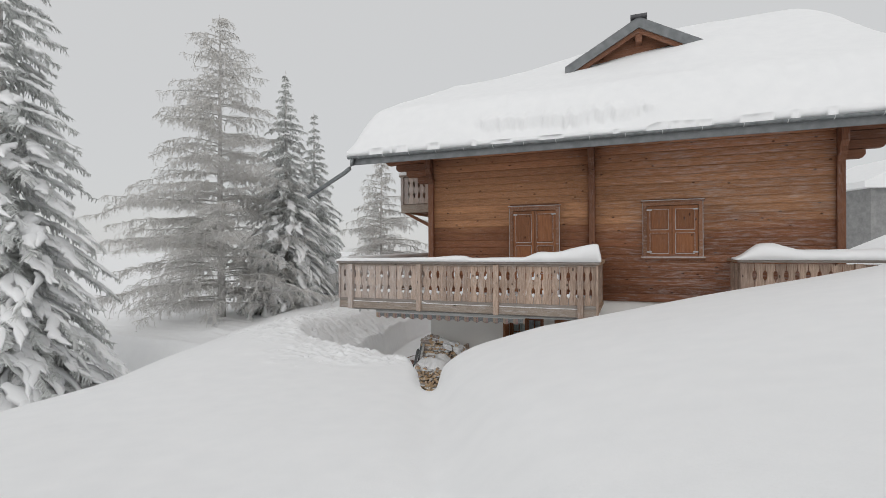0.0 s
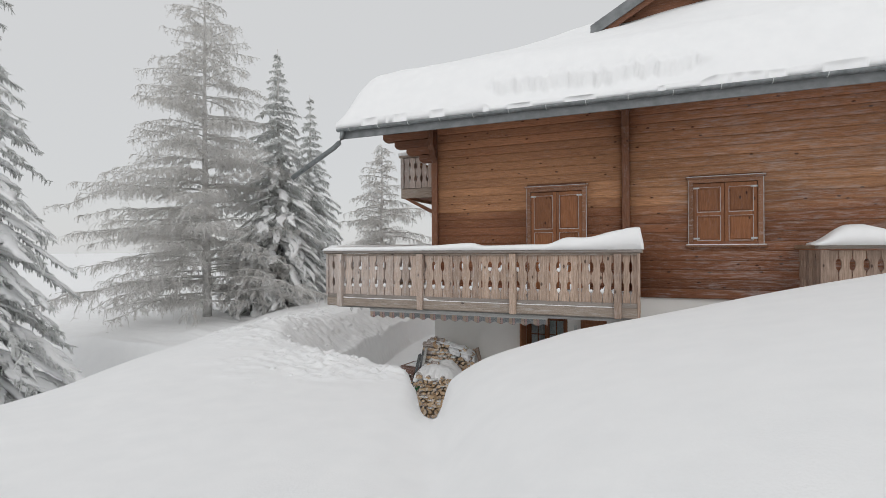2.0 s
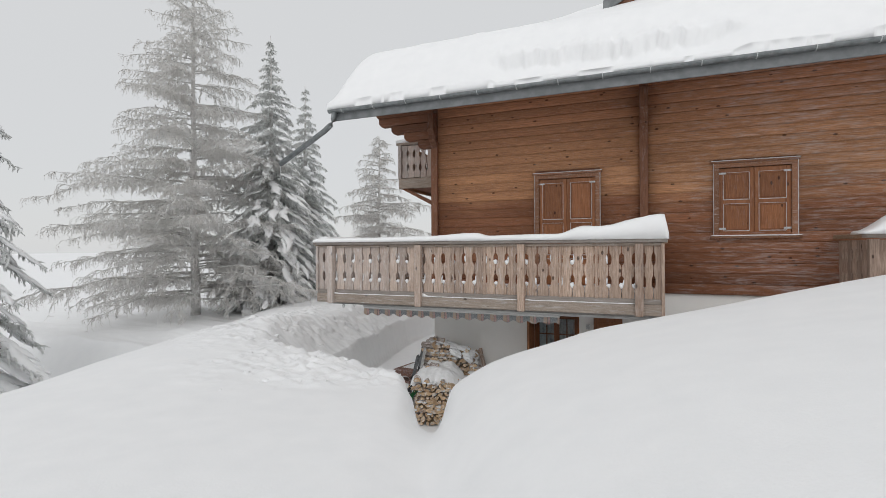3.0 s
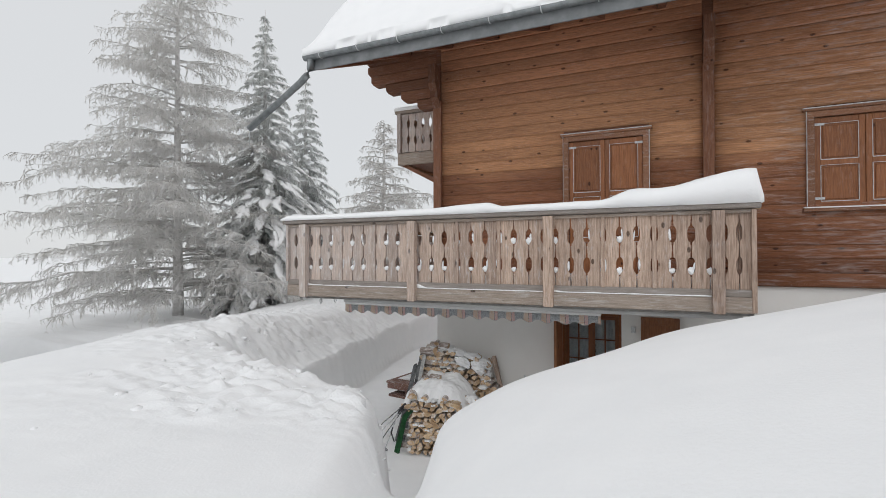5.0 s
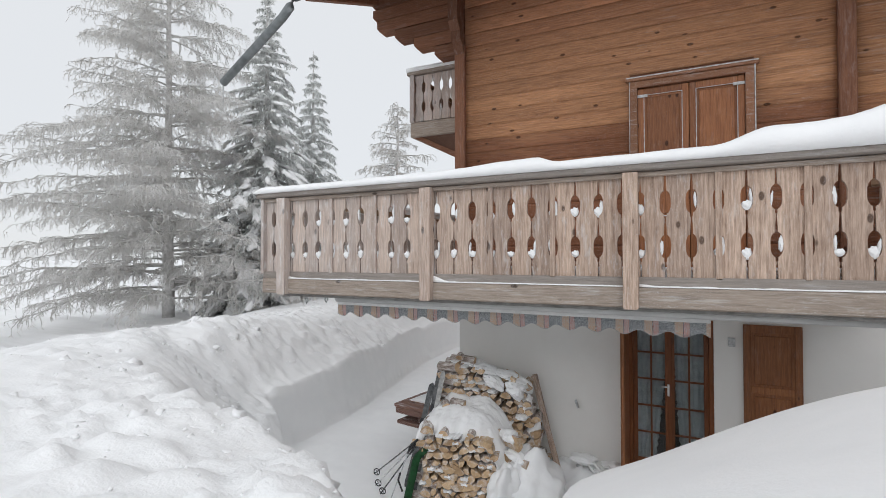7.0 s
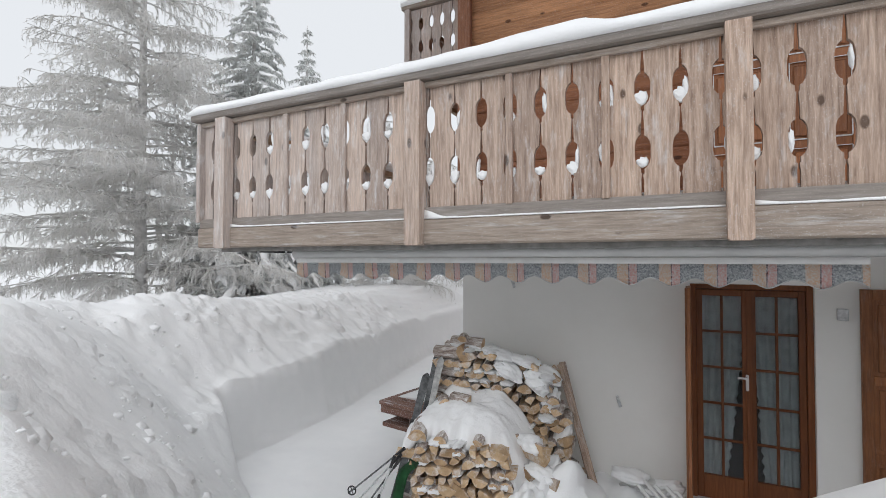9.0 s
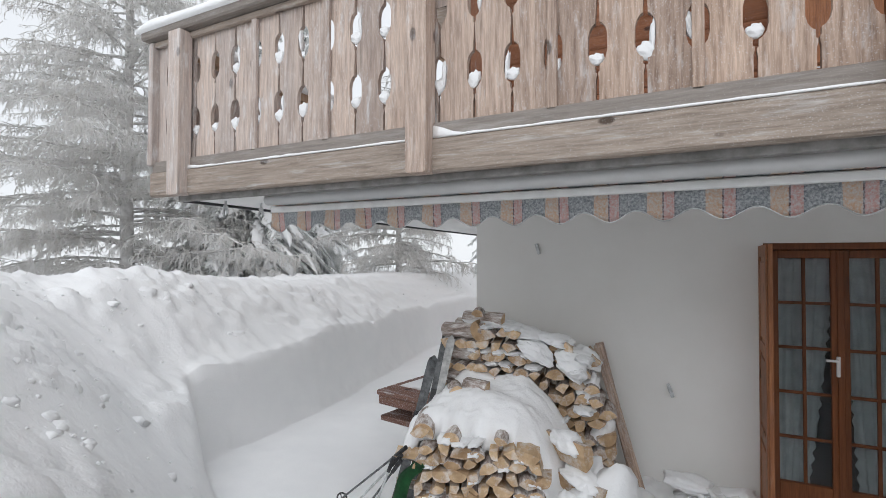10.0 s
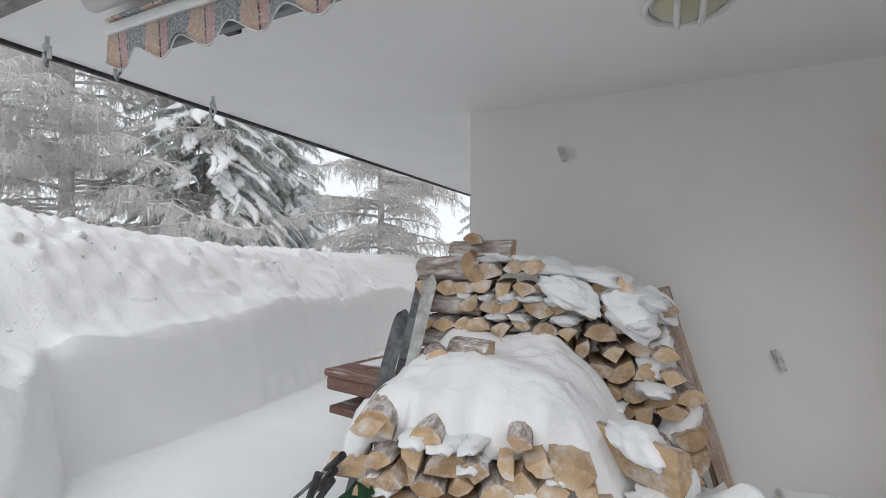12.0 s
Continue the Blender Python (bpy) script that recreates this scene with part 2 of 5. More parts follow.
def snow_bar(name, length, width, heights, base_parent=None, seed=0, label="", material=None):
    """A ridge of snow lying along x from 0 to length; heights(u) gives its thickness."""
    bm = bmesh.new()
    n, ring = max(6, int(length / 0.06)), 9
    rows = []
    for i in range(n + 1):
        u = i / n
        h = heights(u)
        w = width * (0.5 + 0.03 * rough_noise(u * length * 2, seed, 0))
        row = []
        for j in range(ring):
            a = math.pi * j / (ring - 1)
            r = 1 + 0.08 * rough_noise(u * length * 2.5, a, seed + 4)
            sx = abs(math.cos(a)) ** 0.6 * (1 if math.cos(a) >= 0 else -1)
            row.append(bm.verts.new((u * length, -w * sx * r, max(0.0, h * math.sin(a) ** 0.6 * r))))
        rows.append(row)
    for r0, r1 in zip(rows, rows[1:]):
        for j in range(ring - 1):
            bm.faces.new((r0[j], r0[j + 1], r1[j + 1], r1[j]))
        bm.faces.new((r0[-1], r0[0], r1[0], r1[-1]))
    bm.faces.new(rows[0])
    bm.faces.new(rows[-1][::-1])
    bmesh.ops.recalc_face_normals(bm, faces=bm.faces)
    return part(name, bm, material or SNOW_CAP, base_parent, label, smooth=True)


# ---- the snow-covered ground ----
WAY0, WAY = Vector((0.9, -0.92)), Vector((-0.39, 0.92))
SIDE = Vector((0.92, 0.39))
FLOOR_Z = -0.45
# outline of the dug-out yard in front of and beside the house
YARD = [(-2.5, 7.1), (-3.2, 8.2), (-4.4, 9.5), (-5.6, 10.3), (-7.3, 11.3), (-7.4, 13.2), (-7.75, 15.2), (-8.4, 18.5), (-8.4, 24), (9, 24), (9, 11.6), (0.5, 11.5), (-1.1, 10.7), (-2.25, 9.7), (-2.64, 8.6)]


def yard_distance(x, y):
    """Distance to the dug-out yard's edge, negative within."""
    best, inside = 1e9, False
    n = len(YARD)
    for k in range(n):
        (x0, y0), (x1, y1) = YARD[k], YARD[(k + 1) % n]
        dx, dy = x1 - x0, y1 - y0
        t = max(0, min(1, ((x - x0) * dx + (y - y0) * dy) / (dx * dx + dy * dy)))
        best = min(best, math.hypot(x - x0 - t * dx, y - y0 - t * dy))
        if (y0 > y) != (y1 > y) and x < (x1 - x0) * (y - y0) / (y1 - y0) + x0:
            inside = not inside
    return -best if inside else best


def clods(p):
    """Depth of the thrown-up lumps of snow, of three sizes, in patches."""
    h = 0.0
    bend = Vector((rough_noise(p.x * 3, p.y * 3, p.z * 3, 2), rough_noise(p.x * 3, p.y * 3, p.z * 3 + 9, 2), 0)) * 0.25
    for f, a, s in ((3.4, 0.11, 3.0), (6.8, 0.10, 11.0), (11.0, 0.07, 17.0)):
        d1 = noise.voronoi(p * f + bend + Vector((s, s, s)))[0][0]
        h += a * min(0.36, max(0.0, 0.62 - d1)) * 1.5 * smooth01(-0.22, 0.3, rough_noise(p.x * 1.1, p.y * 1.1, p.z * 1.1 + s, 2))
    return h


def loose_snow(x, y):
    """How much the snow at this place is broken into clods, 0 to 1."""
    rx, ry = x - WAY0.x, y - WAY0.y
    d, s = rx * SIDE.x + ry * SIDE.y, rx * WAY.x + ry * WAY.y
    if s < 5.5 or d > 0.2 or d < -9:
        return 0.0
    e = yard_distance(x, y)
    if e <= 0 or e > 5 or (d > -0.1 and s < 12 and x > -3.2):
        return 0.0
    cut = smooth01(10.2, 11.1, y) * smooth01(-6.3, -7.0, x)
    face = smooth01(0.10, 0.4, e) * smooth01(5, 2, e)
    slope = smooth01(0, 0.25, e) * smooth01(3.8, 1.5, e) * smooth01(7.2, 9.2, s)
    return face * cut + slope * (1 - cut)


def ground_height(x, y):
    rx, ry = x - WAY0.x, y - WAY0.y
    d = rx * SIDE.x + ry * SIDE.y
    s = rx * WAY.x + ry * WAY.y
    a = 2.5 - 0.1 * max(-8.0, min(s, 13.0))
    drop = 0.10 * max(0.0, s - 7.7) ** 2
    right = a + 0.38 * (1 - math.exp(-max(d, 0) / 0.6)) + 0.172 * min(d, 14) - min(drop, 2.6) - 0.13 * math.exp(-((s - 9.4) / 1.2) ** 2) * smooth01(0.2, 0.6, d) * smooth01(2.0, 1.1, d)
    mound = 0.42 * math.exp(-((d + 3.9) / 2.2) ** 2 - ((s - 13.0) / 4.0) ** 2)
    fall = 0.05 * max(0.0, -d - 3.2) ** 2 * (1 - 0.5 * smooth01(9, 13, s) * smooth01(-9, -5.5, d))
    left = a + mound - fall
    left = max(left, -2.4 + 0.02 * rough_noise(x * 0.2, y * 0.2, 3)) if d < -6 else left
    k = smooth01(-0.35, 0.35, d)
    out = left * (1 - k) + right * k
    # rise behind the house on the uphill side
    out += 3.2 * math.exp(-((x - 13.0) / 4.5) ** 2 - ((y - 26) / 6.0) ** 2)
    # slow undulation
    out += 0.05 * rough_noise(x * 0.25, y * 0.25, 1.0, 2)
    # shallow old track along the way
    if s < 9.5:
        out -= 0.13 * math.exp(-((d - 0.1 + 0.06 * math.sin(s * 1.3)) / 0.28) ** 2) * smooth01(-6, 1, s)
    # the trodden way narrows to a trench where it drops into the yard
    out -= 0.43 * smooth01(6.4, 8.7, s) * math.exp(-((d + 0.04) / 0.20) ** 4) * smooth01(11.5, 10.0, s)
    e = yard_distance(x, y)
    floor = FLOOR_Z + 0.03 * rough_noise(x * 0.9, y * 0.9, 7)
    floor += 0.26 * math.exp(-((y - 12.35) / 0.4) ** 2) * smooth01(-3.9, -3.3, x) * smooth01(-2.2, -2.6, x) * (1 + 0.4 * rough_noise(x * 4, y * 4, 2))
    if e <= 0 and x > -20:
        if d > 0 and s < 13:
            return max(floor, min(out, floor + 3 * smooth01(7.2, 6.6, s) + (right - floor) * smooth01(-0.05, 0.0, e)))
        return floor
    if d > -0.1 and s < 12 and x > -3.2:
        if e < 0.35:
            return max(floor, floor + (out - floor) * smooth01(0, 0.35, e) ** 0.7)
        return max(floor, out)
    cut_part = smooth01(10.2, 11.1, y) * smooth01(-6.3, -7.0, x)
    h_cut = 0.0
    if cut_part > 0:
        # clean spade-cut face, loose snow above
        lip = 1.0 + 0.18 * rough_noise(x * 0.6, y * 0.9, 5)
        cut = lip * smooth01(-0.02, 0.15, e)
        heap = max(0.05, out - FLOOR_Z - lip)
        h = cut + heap * smooth01(0.05, 1.5, e)
        h += 0.03 * rough_noise(x * 2.4, y * 2.4, 2, 3) * smooth01(0.06, 0.4, e) * smooth01(4.5, 1.5, e)
        h_cut = FLOOR_Z + h
        if cut_part >= 1:
            return h_cut
    # tumbled slope of the mound beside the way down
    tum = smooth01(0, 0.25, e) * smooth01(3.4, 1.6, e) * smooth01(7.2, 9.4, s)
    wide = 0.5 + 1.5 * smooth01(9.2, 11.3, s)
    k = min(1.0, max(0.0, (e + 0.08) / wide))
    h = (out - floor) * (1 - (1 - k) ** (1.8 - 0.35 * smooth01(9.2, 11.3, s)))
    h += tum * 0.05 * rough_noise(x * 1.1, y * 1.1, 2, 3)
    return (floor + max(0, h)) * (1 - cut_part) + h_cut * cut_part


def axis_lines(lo, hi, step, far, grow=1.25):
    mid = list(np.arange(lo, hi + 1e-6, step))
    left, right, st = [], [], step
    a, b = lo, hi
    while a > -far or b < far:
        st *= grow
        a, b = a - st, b + st
        left.append(a)
        right.append(b)
    return left[::-1] + mid + right


def build_clods(seats, rng):
    """Crumbs and clods of thrown-up snow lying half sunk in the slope."""
    shapes = []
    for s in range(6):
        bm = bmesh.new()
        bmesh.ops.create_icosphere(bm, subdivisions=2, radius=1)
        for v in bm.verts:
            v.co *= 1 + 0.7 * noise.noise(v.co * 1.5 + Vector((s * 5, 0, 0))) + 0.35 * noise.noise(v.co * 3.1 + Vector((0, s * 3, 0)))
        bm.verts.index_update()
        shapes.append((np.array([v.co[:] for v in bm.verts]), np.array([[v.index for v in f.verts] for f in bm.faces])))
        bm.free()
    vs, fs, base = [], [], 0
    for p, n in seats:
        co, fa = rng.choice(shapes)
        big = rng.random() < 0.018
        r = rng.uniform(0.05, 0.13) if big else 0.008 + 0.045 * rng.random() ** 6
        turn = Matrix.Rotation(rng.uniform(0, 6.3), 3, "Z") @ Matrix.Rotation(rng.uniform(-0.8, 0.8), 3, "X") @ Matrix.Diagonal((r * rng.uniform(0.8, 1.5), r, r * rng.uniform(0.6, 1.0)))
        off = p + Vector((rng.uniform(-0.03, 0.03), rng.uniform(-0.03, 0.03), 0)) - n * (0.62 if big else 0.5) * r
        vs.append(co @ np.array(turn).T + np.array(off))
        fs.append(fa + base)
        base += len(co)
    me = bpy.data.meshes.new("snow_clods")
    me.from_pydata(np.concatenate(vs).tolist(), [], np.concatenate(fs).tolist())
    me.polygons.foreach_set("use_smooth", [True] * len(me.polygons))
    me.materials.append(SNOW_CAP)
    tagged(new("snow_clods", me), "loose clods of thrown-up snow on the bank", "snow", kind="stuff")


def build_ground():
    xs = axis_lines(-11.0, 2.0, 0.046, 400)
    ys = axis_lines(2.0, 17.0, 0.046, 400)
    verts, mask, seats = [], [], []
    rng = random.Random(77)
    for y in ys:
        for x in xs:
            p = Vector((x, y, ground_height(x, y)))
            k = loose_snow(x, y)
            if k > 0.01:
                # lumps stand out square to the slope
                q = 0.12
                gx = (ground_height(x + q, y) - ground_height(x - q, y)) / (2 * q)
                gy = (ground_height(x, y + q) - ground_height(x, y - q)) / (2 * q)
                n = Vector((-gx, -gy, 1)).normalized()
                p += n * (k * clods(p) * (0.4 + 0.6 * n.z))
                patch = smooth01(-0.15, 0.35, rough_noise(x * 1.3, y * 1.3, 21, 3))
                if rng.random() < k * k * (0.01 + 0.13 * patch) / max(0.3, n.z):
                    seats.append((p.copy(), n))
            verts.append(p)
            mask.append(k)
    w = len(xs)
    faces = [(j * w + i, j * w + i + 1, (j + 1) * w + i + 1, (j + 1) * w + i) for j in range(len(ys) - 1) for i in range(w - 1)]
    me = bpy.data.meshes.new("ground")
    me.from_pydata(verts, [], faces)
    me.polygons.foreach_set("use_smooth", [True] * len(faces))
    me.materials.append(SNOW)
    me.attributes.new("loose", "FLOAT", "POINT").data.foreach_set("value", mask)
    build_clods(seats, rng)
    tagged(new("ground", me), "deep fresh snow with a dug-out path to the yard", "snow", kind="structure")


build_ground()

# ---- chalet ----
WALL_Y, X0, X1, BACK = 12.39, -4.72, 5.32, 23.0
WOOD_Z, EAVE_Y, EAVE_Z, SLOPE, RIDGE_Y = 2.31, 10.68, 6.22, 0.42, 17.6
chalet = tagged(new("chalet"), "two-storey timber chalet on a white plastered ground floor", "house")


def siding_profile(length):
    """One log-shaped siding board along x, rounded on its outer face."""
    bm = bmesh.new()
    h, n = 0.2, 7
    prof = [(0.0, 0.0)]
    for k in range(n):
        a = k / (n - 1)
        prof.append((-0.025 - 0.006 * math.sin(math.pi * a) ** 0.6, a * h))
    prof.append((0.0, h))
    rings = [[bm.verts.new((x, y, z)) for y, z in prof] for x in (0, length)]
    m = len(prof)
    for k in range(m):
        bm.faces.new((rings[0][k], rings[0][(k + 1) % m], rings[1][(k + 1) % m], rings[1][k]))
    bm.faces.new(rings[0][::-1])
    bm.faces.new(rings[1])
    bmesh.ops.recalc_face_normals(bm, faces=bm.faces)
    return bm


# openings of the upper storey: x from, x to, z from, z to
OPEN_UP = [(-2.28, -0.92, 2.31, 4.80), (1.17, 2.52, 3.44, 4.82)]


def wall_with_holes(name, x0, x1, z0, z1, y0, y1, holes, material, parent):
    bm = bmesh.new()
    xs = sorted({x0, x1, *[h[0] for h in holes], *[h[1] for h in holes]})
    for a, b in zip(xs, xs[1:]):
        hs = sorted([h for h in holes if h[0] <= a and h[1] >= b], key=lambda h: h[2])
        z = z0
        for h in hs:
            if h[2] > z + 1e-4:
                add_box(bm, (a, y0, z), (b, y1, h[2]))
            z = h[3]
        if z < z1 - 1e-4:
            add_box(bm, (a, y0, z), (b, y1, z1))
    bmesh.ops.remove_doubles(bm, verts=bm.verts, dist=1e-5)
    return part(name, bm, material, parent)


upper_wall = wall_with_holes("upper_wall", X0, X1, WOOD_Z, 6.9, WALL_Y + 0.001, WALL_Y + 0.22, OPEN_UP, TRIM_X, chalet)
side_wall = part("side_wall", box((X0, WALL_Y + 0.22, WOOD_Z), (X0 + 0.22, BACK, 6.6), 0), TRIM_Y, chalet)
part("side_wall", box((X1 - 0.22, WALL_Y + 0.22, WOOD_Z), (X1, BACK, 6.6), 0), TRIM_Y, chalet)
part("back_wall", box((X0, BACK - 0.22, -0.6), (X1, BACK, 6.6), 0), TRIM_X, chalet)
# ground floor of plaster
DOOR = (-2.33, -1.36, -0.25, 1.79)
lower_wall = wall_with_holes("lower_wall", X0, X1, -1.2, WOOD_Z, WALL_Y + 0.03, WALL_Y + 0.35, [DOOR], PLASTER, chalet)
part("lower_side_wall", box((X0, WALL_Y + 0.35, -1.2), (X0 + 0.3, BACK, WOOD_Z), 0), PLASTER, chalet)
part("lower_side_wall", box((X1 - 0.3, WALL_Y + 0.35, -1.2), (X1, BACK, WOOD_Z), 0), PLASTER, chalet)
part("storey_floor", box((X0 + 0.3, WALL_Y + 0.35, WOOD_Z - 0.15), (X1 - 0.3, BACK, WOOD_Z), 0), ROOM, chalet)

# siding boards, cut at the openings and at the middle post
z = WOOD_Z
siding_meshes = {}
while z < 6.75:
    spans = [(X0 + 0.13, -0.15), (0.01, X1 - 0.13)]
    for hx0, hx1, hz0, hz1 in OPEN_UP:
        if hz0 < z + 0.12 and hz1 > z + 0.08:
            spans = [q for a, b in spans for q in ((a, hx0 - 0.0) if a < hx0 < b else (a, b), (hx1 + 0.0, b) if a < hx0 < b else None) if q]
    for a, b in spans:
        key = round(b - a, 3)
        if key not in siding_meshes:
            siding_meshes[key] = mesh_from("siding_board", siding_profile(key), SIDING, True)
        piece("siding_board", siding_meshes[key], upper_wall, Matrix.Translation((a, WALL_Y, z)))
    z += 0.2
side_meshes = mesh_from("siding_board", siding_profile(10.2), SIDING, True)
z = WOOD_Z
while z < 6.4:
    piece("siding_board", side_meshes, side_wall, Matrix.Translation((X0, 22.8, z)) @ Matrix.Rotation(radians(-90), 4, "Z"))
    z += 0.2

# vertical corner boards and the middle post with shaped heads
for xa, xb in ((X0 - 0.02, X0 + 0.14), (-0.15, 0.01), (X1 - 0.14, X1 + 0.02)):
    part("corner_post", box((xa, WALL_Y - 0.10, WOOD_Z + 0.0), (xb, WALL_Y, 5.75), 0.01), TRIM, chalet)
    head = prism([(0, 0), (-0.06, 0.12), (-0.14, 0.18), (-0.14, 0.30), (-0.24, 0.42), (-0.24, 0.78), (0, 0.78)], xb - xa - 0.01)
    hd = part("bracket", head, TRIM, chalet)
    hd.matrix_basis = Matrix.Translation(((xa + xb) / 2, WALL_Y - 0.10, 5.6)) @ Matrix.Rotation(radians(90), 4, "Z")
part("corner_board", box((X0 - 0.045, WALL_Y - 0.02, WOOD_Z), (X0 - 0.005, WALL_Y + 0.2, 6.3), 0.006), TRIM, chalet)

# stepped beam ends carrying the roof beyond both gables
for side in (-1, 1):
    for tip, zb in ((-5.13, 5.67), (-5.50, 5.88), (-5.85, 6.08), (-6.20, 6.29), (-6.28, 6.49), (-6.30, 6.69)):
        far = tip if side < 0 else 0.6 - tip
        inner = X0 + 0.05 if side < 0 else X1 - 0.05
        a, b = sorted((far, inner))
        out = [(a, 0), (b, 0), (b, 0.19), (a, 0.19)]
        if side < 0:
            out = [(a + 0.06, 0), (b, 0), (b, 0.19), (a, 0.19), (a, 0.07)]
        else:
            out = [(a, 0), (b - 0.06, 0), (b, 0.07), (b, 0.19), (a, 0.19)]
        bm_end = part("beam_end", prism(out, 0.2), TRIM_X, chalet)
        bm_end.matrix_basis = Matrix.Translation((0, WALL_Y + 0.11, zb - 0.01))

for xg in (X0 + 0.11, X1 - 0.11):
    gb = part("gable_wall", prism([(-5.1, 0), (5.1, 0), (0, 2.13)], 0.2), TRIM_Y, chalet)
    gb.matrix_basis = Matrix.Translation((xg, 17.6, 6.602)) @ Matrix.Rotation(radians(90), 4, "Z")
# roof deck, rafters, fascia
RX0, RX1 = -6.36, 6.96


def roof_z(y):
    return EAVE_Z + SLOPE * ((y if y < RIDGE_Y else 2 * RIDGE_Y - y) - EAVE_Y)


bm = bmesh.new()
for ya, yb in ((EAVE_Y, RIDGE_Y), (RIDGE_Y, 2 * RIDGE_Y - EAVE_Y)):
    vs = [bm.verts.new((x, y, roof_z(y) + dz)) for x in (RX0, RX1) for y in (ya, yb) for dz in (0.0, 0.14)]
    for q in ((0, 1, 3, 2), (4, 6, 7, 5), (0, 4, 5, 1), (2, 3, 7, 6), (1, 5, 7, 3), (0, 2, 6, 4)):
        bm.faces.new([vs[i] for i in q])
bmesh.ops.recalc_face_normals(bm, faces=bm.faces)
roof = part("roof", bm, TRIM_Y, chalet, "roof deck of brown boards under deep snow")
part("fascia", box((RX0, EAVE_Y - 0.03, EAVE_Z - 0.20), (RX1, EAVE_Y + 0.0, EAVE_Z + 0.02), 0.004), FASCIA, chalet, "grey painted fascia board")
part("eave_board", box((RX0 + 0.02, EAVE_Y + 0.002, EAVE_Z - 0.16), (RX1 - 0.02, EAVE_Y + 0.05, EAVE_Z + 0.02), 0.004), TRIM_X, chalet)
rafter = box((-0.06, 0, -0.16), (0.06, 2.0, 0.0), 0.008)
rafter_me = mesh_from("rafter", rafter, TRIM_Y)
for k in range(15):
    piece("rafter", rafter_me, chalet, Matrix.Translation((RX0 + 0.12 + k * 0.92, EAVE_Y + 0.05, EAVE_Z + 0.0)) @ Matrix.Rotation(math.atan(SLOPE), 4, "X"))

# gutter with brackets and the loose-hanging downpipe
bm = bmesh.new()
prof = []
for k in range(9):
    a = math.pi * k / 8
    prof.append((-0.065 * math.cos(a), -0.065 * math.sin(a)))
prof += [(0.058 * math.cos(math.pi * k / 8), -0.058 * math.sin(math.pi * k / 8)) for k in range(9)]
rings = [[bm.verts.new((x, EAVE_Y - 0.10 + a, EAVE_Z + 0.02 + b)) for a, b in prof] for x in (RX0 - 0.05, RX1 + 0.05)]
m = len(prof)
for k in range(m):
    bm.faces.new((rings[0][k], rings[0][(k + 1) % m], rings[1][(k + 1) % m], rings[1][k]))
bm.faces.new(rings[0])
bm.faces.new(rings[1][::-1])
bmesh.ops.recalc_face_normals(bm, faces=bm.faces)
gutter = part("gutter", bm, ZINC, chalet, "grey zinc half-round gutter", smooth=False)
bm = bmesh.new()
add_tube(bm, [(0, -0.10 + 0.072 * math.cos(math.pi * (1 + k / 8)), 0.025 + 0.072 * math.sin(math.pi * (1 + k / 8))) for k in range(9)] + [(0, -0.02, 0.05)], 0.009, 5)
br = mesh_from("gutter_bracket", bm, FROSTED)
for k in range(18):
    piece("gutter_bracket", br, gutter, Matrix.Translation((RX0 + 0.3 + k * 0.76, EAVE_Y, EAVE_Z)))
pipe = tagged(part("downpipe", tube([(-6.27, 10.58, 6.18), (-6.29, 10.58, 6.02), (-6.38, 10.60, 5.93), (-6.55, 10.63, 5.83), (-7.95, 10.84, 5.23)], 0.06, 14), ZINC, None, smooth=True),
              "dark grey metal downpipe hanging out from the gutter end", "downpipe")
tagged(part("icicle", tube([(-7.95, 10.84, 5.24), (-7.95, 10.84, 5.1), (-7.955, 10.84, 4.86)], [0.016, 0.010, 0.002], 6), FROSTED, None, smooth=True), "thin icicle on the end of the downpipe", "icicle")


# roof snow: one thick smooth blanket with a broken edge over the gutter
def snow_break(x):
    """Where the slid slab of roof snow has torn off, as y along the eave."""
    return EAVE_Y + 0.07 + 0.06 * rough_noise(x * 0.8, 2, 2, 2) + 0.08 * rough_noise(x * 5.5, 7, 2, 4)


def roof_snow_top(x, y):
    yy = y if y < RIDGE_Y else 2 * RIDGE_Y - y
    base = EAVE_Z + SLOPE * (yy - EAVE_Y) + 0.14
    eave = min(1.0, max(0.0, (yy - EAVE_Y + 0.10) / 1.1))
    verge = min(1.0, max(0.0, min(x - RX0 + 0.12, RX1 + 0.12 - x) / 0.8))
    dome = 0.95 + 1.0 * smooth01(-5.5, 3.5, x) * smooth01(11.5, 17.4, yy) * smooth01(8.2, 5.5, x)
    t = 0.10 + dome * (1 - (1 - eave) ** 2.2) * (1 - (1 - verge) ** 2.6)
    t += 0.05 * rough_noise(x * 0.5, y * 0.5, 3, 3)
    t += 0.26 * math.exp(-((x - 2.9) / 1.5) ** 2 - ((yy - 13.6) / 1.2) ** 2)
    # a slab that has slid a little and left a broken step above the gutter
    brk = snow_break(x)
    t -= 0.17 * smooth01(-2.9, -2.4, x) * smooth01(1.5, 0.9, x) * smooth01(brk + 0.03, brk, yy)
    t -= 0.10 * smooth01(-6.6, -6.1, x) * smooth01(-4.7, -5.1, x) * smooth01(brk - 0.22, brk - 0.25, yy)
    t += 0.05 * max(0.0, rough_noise(x * 2.3, y * 3.1, 6, 3)) * smooth01(1.3, 0.5, yy - EAVE_Y) * smooth01(0.0, 0.3, yy - EAVE_Y)
    return base + max(0.04, t)


